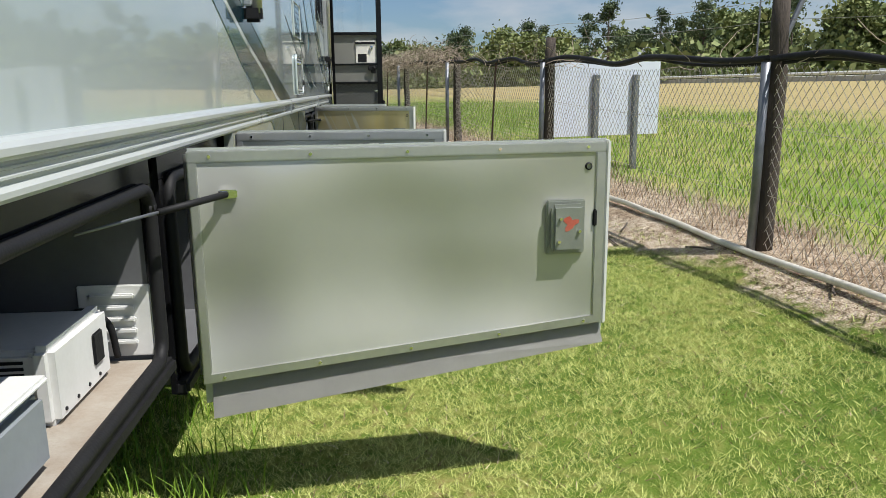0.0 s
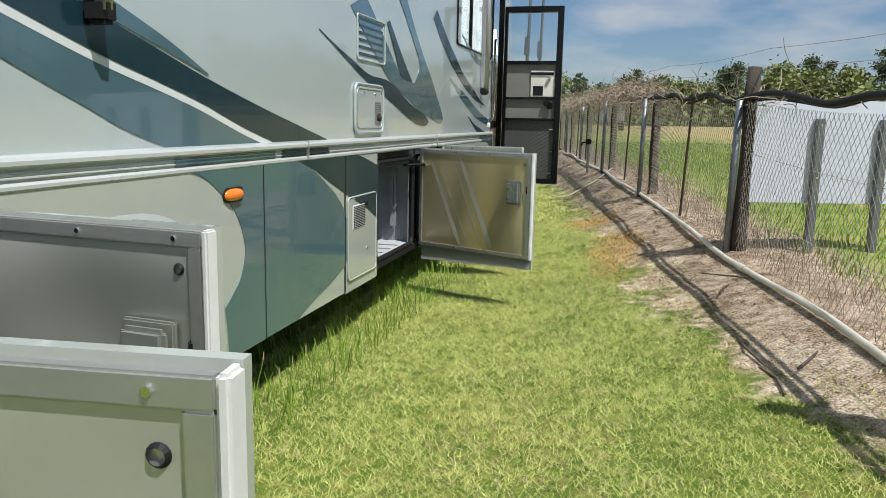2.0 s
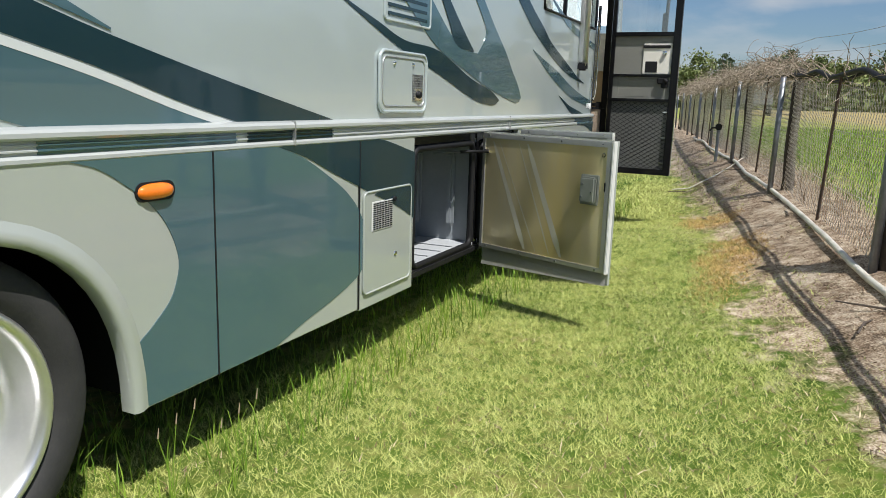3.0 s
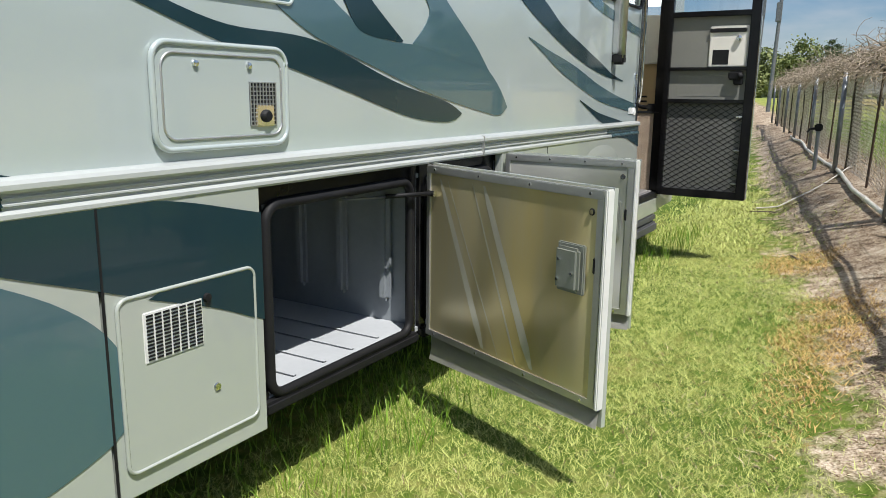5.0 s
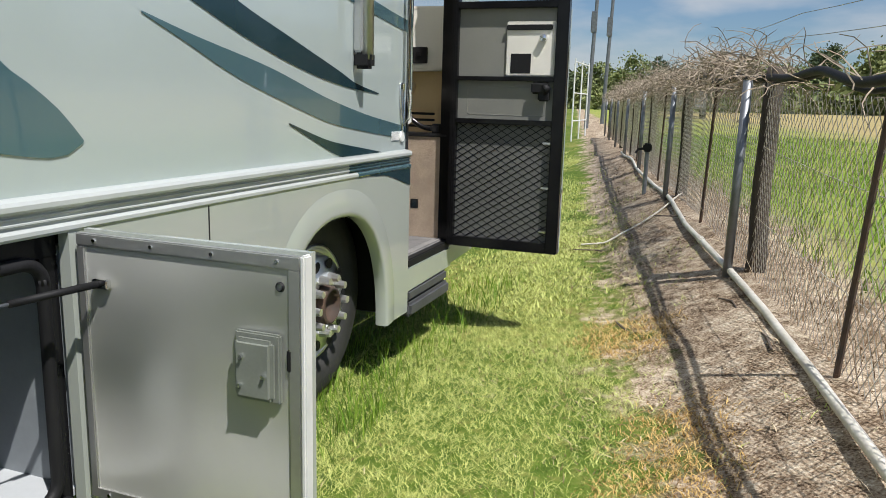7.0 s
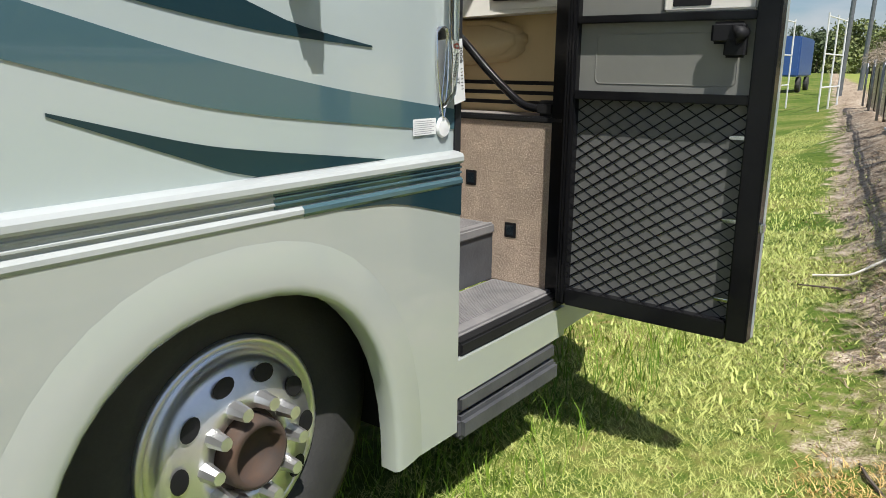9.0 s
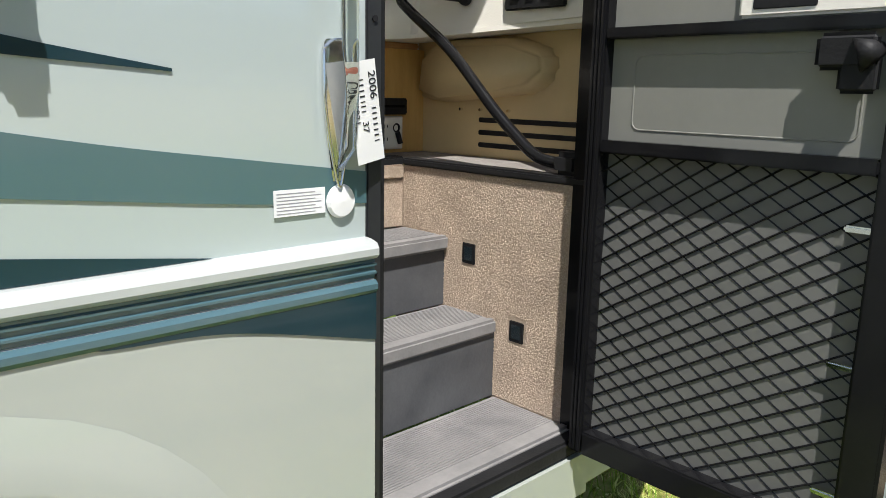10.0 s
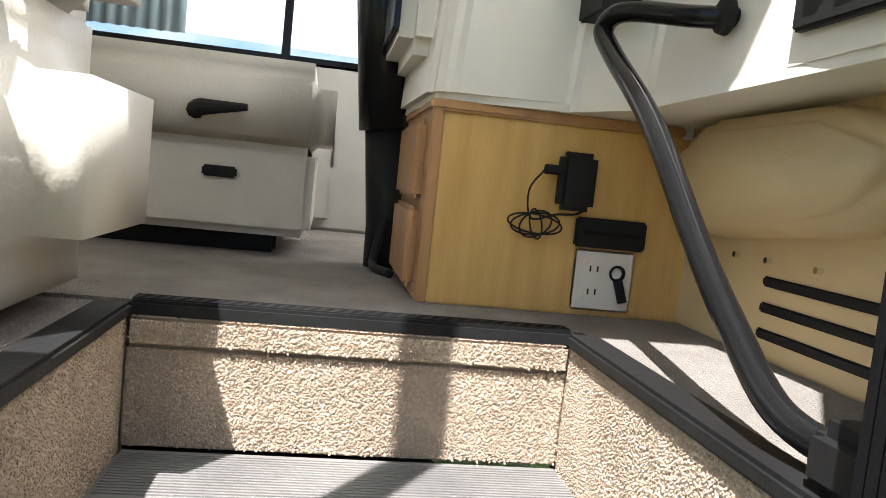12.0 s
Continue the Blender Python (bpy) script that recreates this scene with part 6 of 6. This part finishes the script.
for y, x in ((4.76, -0.42), (4.92, -0.3)):
    wd2 = thing("seed_weed", "thin weed with a pale seed head", "weed", (x, y, 0), group="seed weeds")
    for q in range(3):
        t = [(0, 0, 0), (0.02 * q - 0.02, 0.01, 0.12), (0.05 * q - 0.05, 0.03 * q, 0.22 + 0.05 * q)]
        part("stem", tube(t, [0.002, 0.0018, 0.0012], 5), LUSH, wd2)
        part("seed_head", tube([t[2], (t[2][0], t[2][1] + 0.006, t[2][2] + 0.035)], [0.003, 0.0012], 6), STRAW, wd2)


# ---------------------------------------------------------------- trees and the far side
def tree(x, y, h, spread, pine, seed, name="tree"):
    rng = np.random.default_rng(seed)
    z0 = ground_z(x, y)
    t = thing(name, "tall dark pine in the far tree line" if pine else "spring-green broadleaf tree in the far tree line", "tree", (x, y, z0), group="far trees")
    lean = rng.uniform(-0.03, 0.03, 2) * h
    tp = [(lean[0] * k / 5, lean[1] * k / 5, h * 0.93 * k / 5) for k in range(6)]
    bmt = tube(tp, [0.02 * h, 0.017 * h, 0.014 * h, 0.010 * h, 0.006 * h, 0.002 * h], 7)
    lo = 0.38 if pine else 0.16
    clumps = []
    for k in range(18 if pine else 20):
        zz = h * rng.uniform(lo, 0.95)
        a = rng.uniform(0, 2 * np.pi)
        rad = spread * (1.05 - ((zz / h - lo) / (1 - lo)) ** 1.3) * rng.uniform(0.4, 1.0) if pine else spread * math.sin(math.pi * min(1, 0.12 + 0.88 * (zz / h - lo) / (1 - lo))) ** 0.6 * rng.uniform(0.4, 1.0)
        e = (rad * math.cos(a), rad * math.sin(a), zz + 0.03 * h)
        tube([(lean[0] * zz / h, lean[1] * zz / h, zz - 0.06 * h), (e[0] * 0.5, e[1] * 0.5, zz), e], [0.006 * h, 0.004 * h, 0.001 * h], 4, bmt, caps=False)
        clumps.append((e, spread * rng.uniform(0.34, 0.6)))
    clumps.append(((lean[0], lean[1], h * 0.93), spread * 0.3))
    part("trunk", bmt, BARK, t)
    m = 120 if pine else 160
    vs = []
    for c, r in clumps:
        q = rng.normal(0, 0.5, (m, 3)) * r * np.array([1, 1, 0.55 if pine else 0.75]) + np.array(c)
        s = rng.uniform(0.07, 0.15, m)[:, None] * spread * 0.72
        u = rng.normal(0, 1, (m, 3))
        u /= np.linalg.norm(u, axis=1)[:, None]
        w = np.cross(u, rng.normal(0, 1, (m, 3)))
        w /= np.linalg.norm(w, axis=1)[:, None]
        vs.append(np.stack([q - u * s, q + w * s * 0.6, q + u * s, q - w * s * 0.6], 1))
    v = np.concatenate(vs).reshape(-1, 3)
    n = len(v) // 4
    me = bpy.data.meshes.new("crown")
    me.from_pydata(v.tolist(), [], np.arange(4 * n).reshape(-1, 4).tolist())
    me.materials.append(PINE if pine else LEAF)
    ob = new("crown", me)
    ob.parent = t
    return t


random.seed(77)
for k in range(100):
    y = -40 + k * 2.95 + random.uniform(-2, 2)
    depth = 86 + random.uniform(0, 22)
    x = depth - 0.178 * (y - 5) - max(0, y - 60) * 0.55
    pine = random.random() < 0.42
    tree(x, y, random.uniform(9.5, 12.5) if pine else random.uniform(7.0, 10.0), random.uniform(2.0, 2.9) if pine else random.uniform(3.2, 4.6), pine, 200 + k)
for k in range(34):
    a = radians(62 + k * 2.6 + random.uniform(-1, 1))
    r = random.uniform(170, 230)
    tree(r * math.cos(a), r * math.sin(a), random.uniform(8, 13), random.uniform(4, 6), random.random() < 0.5, 400 + k)
# scrub under the trees
sp = []
rng = np.random.default_rng(9)
for k in range(26000):
    y = rng.uniform(-50, 250)
    x = rng.uniform(82, 104) - 0.178 * (y - 5) - max(0, y - 60) * 0.55
    s = rng.uniform(0.3, 0.8)
    z = ground_z(x, y) + abs(rng.normal(0, 2.6))
    u = Vector(rng.normal(0, 1, 3)).normalized() * s
    w = u.cross(Vector(rng.normal(0, 1, 3))).normalized() * s * 0.7
    c = Vector((x, y, z))
    sp += [c - u, c + w, c + u, c - w]
me = bpy.data.meshes.new("roadside_scrub")
me.from_pydata([tuple(p) for p in sp], [], [(4 * i, 4 * i + 1, 4 * i + 2, 4 * i + 3) for i in range(len(sp) // 4)])
me.materials.append(LEAF)
tagged(new("roadside_scrub", me), "dense green scrub beyond the highway", "scrub", kind="stuff")


def utility_pole(x, y, h, group="utility poles"):
    p = thing("utility_pole", "grey timber utility pole with a crossarm", "utility pole", (x, y, ground_z(x, y)), group=group)
    part("pole", tube([(0, 0, -0.2), (0, 0, h)], [0.14, 0.09], 10), GALV, p)
    part("crossarm", box(-0.9, 0.9, -0.05, 0.05, h - 0.7, h - 0.58), GALV, p)
    for q in (-0.8, 0.0, 0.8):
        part("insulator", tube([(q, 0, h - 0.58), (q, 0, h - 0.42)], 0.04, 8), BLACK, p)


for x, y, h in ((52, 60, 11), (47, 92, 11), (56, 34, 11), (60, 8, 11)):
    utility_pole(x, y, h)
for x, y, h in ((-5.2, 45, 9.5), (-5.0, 49, 10.0)):
    lp = thing("light_pole", "tall grey pole beside the fence", "pole", (x, y, ground_z(x, y)), group="tall poles")
    part("shaft", tube([(0, 0, -0.2), (0.25, 0, h)], [0.11, 0.07], 10), GALV, lp)
    part("box", box(-0.05, 0.22, -0.12, 0.12, 4.6, 5.6, 0.03), GALV, lp)


def far_vehicle(x, y, kind, paint, label):
    v = thing("far_truck" if kind == "truck" else "far_car", label, kind, (x, y, ground_z(x, y) + 0.14), 80)
    if kind == "truck":
        part("cab", box(-1.2, 1.2, -1.1, 1.1, 0.5, 3.0, 0.2), paint, v)
        part("windscreen", box(-0.9, 0.9, 1.08, 1.12, 1.8, 2.7), TINT, v)
        part("bed", box(-1.2, 1.2, -9.0, -1.3, 0.9, 1.3, 0.05), FARGREY, v)
        part("load", box(-1.1, 1.1, -8.5, -1.6, 1.3, 2.5, 0.1), FARGREY, v)
        ys = (0.2, -2.6, -7.0, -8.2)
    else:
        part("body", box(-0.9, 0.9, -2.2, 2.2, 0.35, 0.95, 0.15), paint, v)
        part("cabin", box(-0.78, 0.78, -1.5, 0.9, 0.9, 1.5, 0.22), TINT, v)
        ys = (1.35, -1.35)
    for yy in ys:
        for xx in (-0.95, 0.95):
            part("wheel", lathe([(0.01, -0.1), (0.33, -0.1), (0.35, 0.0), (0.33, 0.1), (0.01, 0.1)], (xx, yy, 0.34), 16), TYRE, v)


far_vehicle(54, 33, "truck", FARBLUE, "blue flatbed truck on the highway")
far_vehicle(61, 24, "car", FARRED, "dark red car on the highway")
far_vehicle(52, 72, "car", FARWHITE, "white car on the highway")
far_vehicle(74, 40, "car", FARGREY, "grey car on the highway")
# roadside barrier
gr = thing("crash_barrier", "pale roadside crash barrier along the highway", "barrier", (56, 0, ground_z(56, 0)))
for k in range(30):
    y0 = -40 + k * 6
    x0, x1 = 56.5 - 0.178 * (y0 - 5), 56.5 - 0.178 * (y0 + 1)
    z0, z1 = ground_z(x0, y0), ground_z(x1, y0 + 6)
    o = gr.matrix_world.translation
    part("barrier_beam", tube([Vector((x0, y0, z0 + 0.8)) - o, Vector((x1, y0 + 6, z1 + 0.8)) - o], 0.16, 6), FARWHITE, gr)
    part("barrier_post", box(x0 - 0.06 - o.x, x0 + 0.06 - o.x, y0 - 0.06 - o.y, y0 + 0.06 - o.y, z0 - 0.1 - o.z, z0 + 0.6 - o.z), GALV, gr)
# yard at the far end of the lawn
for k, (x, y, m, l) in enumerate(((-10.5, 58, FARBLUE, "blue parked lorry body at the far yard"), (-17, 64, FARWHITE, "white parked van body at the far yard"), (-1.5, 75, FARGREY, "grey parked trailer at the far yard"))):
    t = thing("parked_trailer", l, "trailer", (x, y, ground_z(x, y)), 5)
    part("body", box(-1.2, 1.2, -3, 3, 0.9, 3.1, 0.08), m, t)
    for yy in (-1.8, 1.8):
        part("wheel", lathe([(0.01, -0.12), (0.42, -0.12), (0.45, 0.0), (0.42, 0.12), (0.01, 0.12)], (1.1, yy, 0.45), 16), TYRE, t)
    part("tow_bar", tube([(0, -3, 0.7), (0, -4.2, 0.6)], 0.06, 8), BLACK, t)
sc = thing("steel_frame_rack", "white tubular steel frame at the far yard", "frame", (-4.8, 36, ground_z(-4.8, 36)))
for x in (-0.8, 0.8):
    for y in (-1.5, 0, 1.5):
        part("upright", tube([(x, y, 0), (x, y, 3.0)], 0.03, 6), FARWHITE, sc)
for z in (0.8, 1.8, 2.9):
    for x in (-0.8, 0.8):
        part("rail", tube([(x, -1.5, z), (x, 1.5, z)], 0.025, 6), FARWHITE, sc)
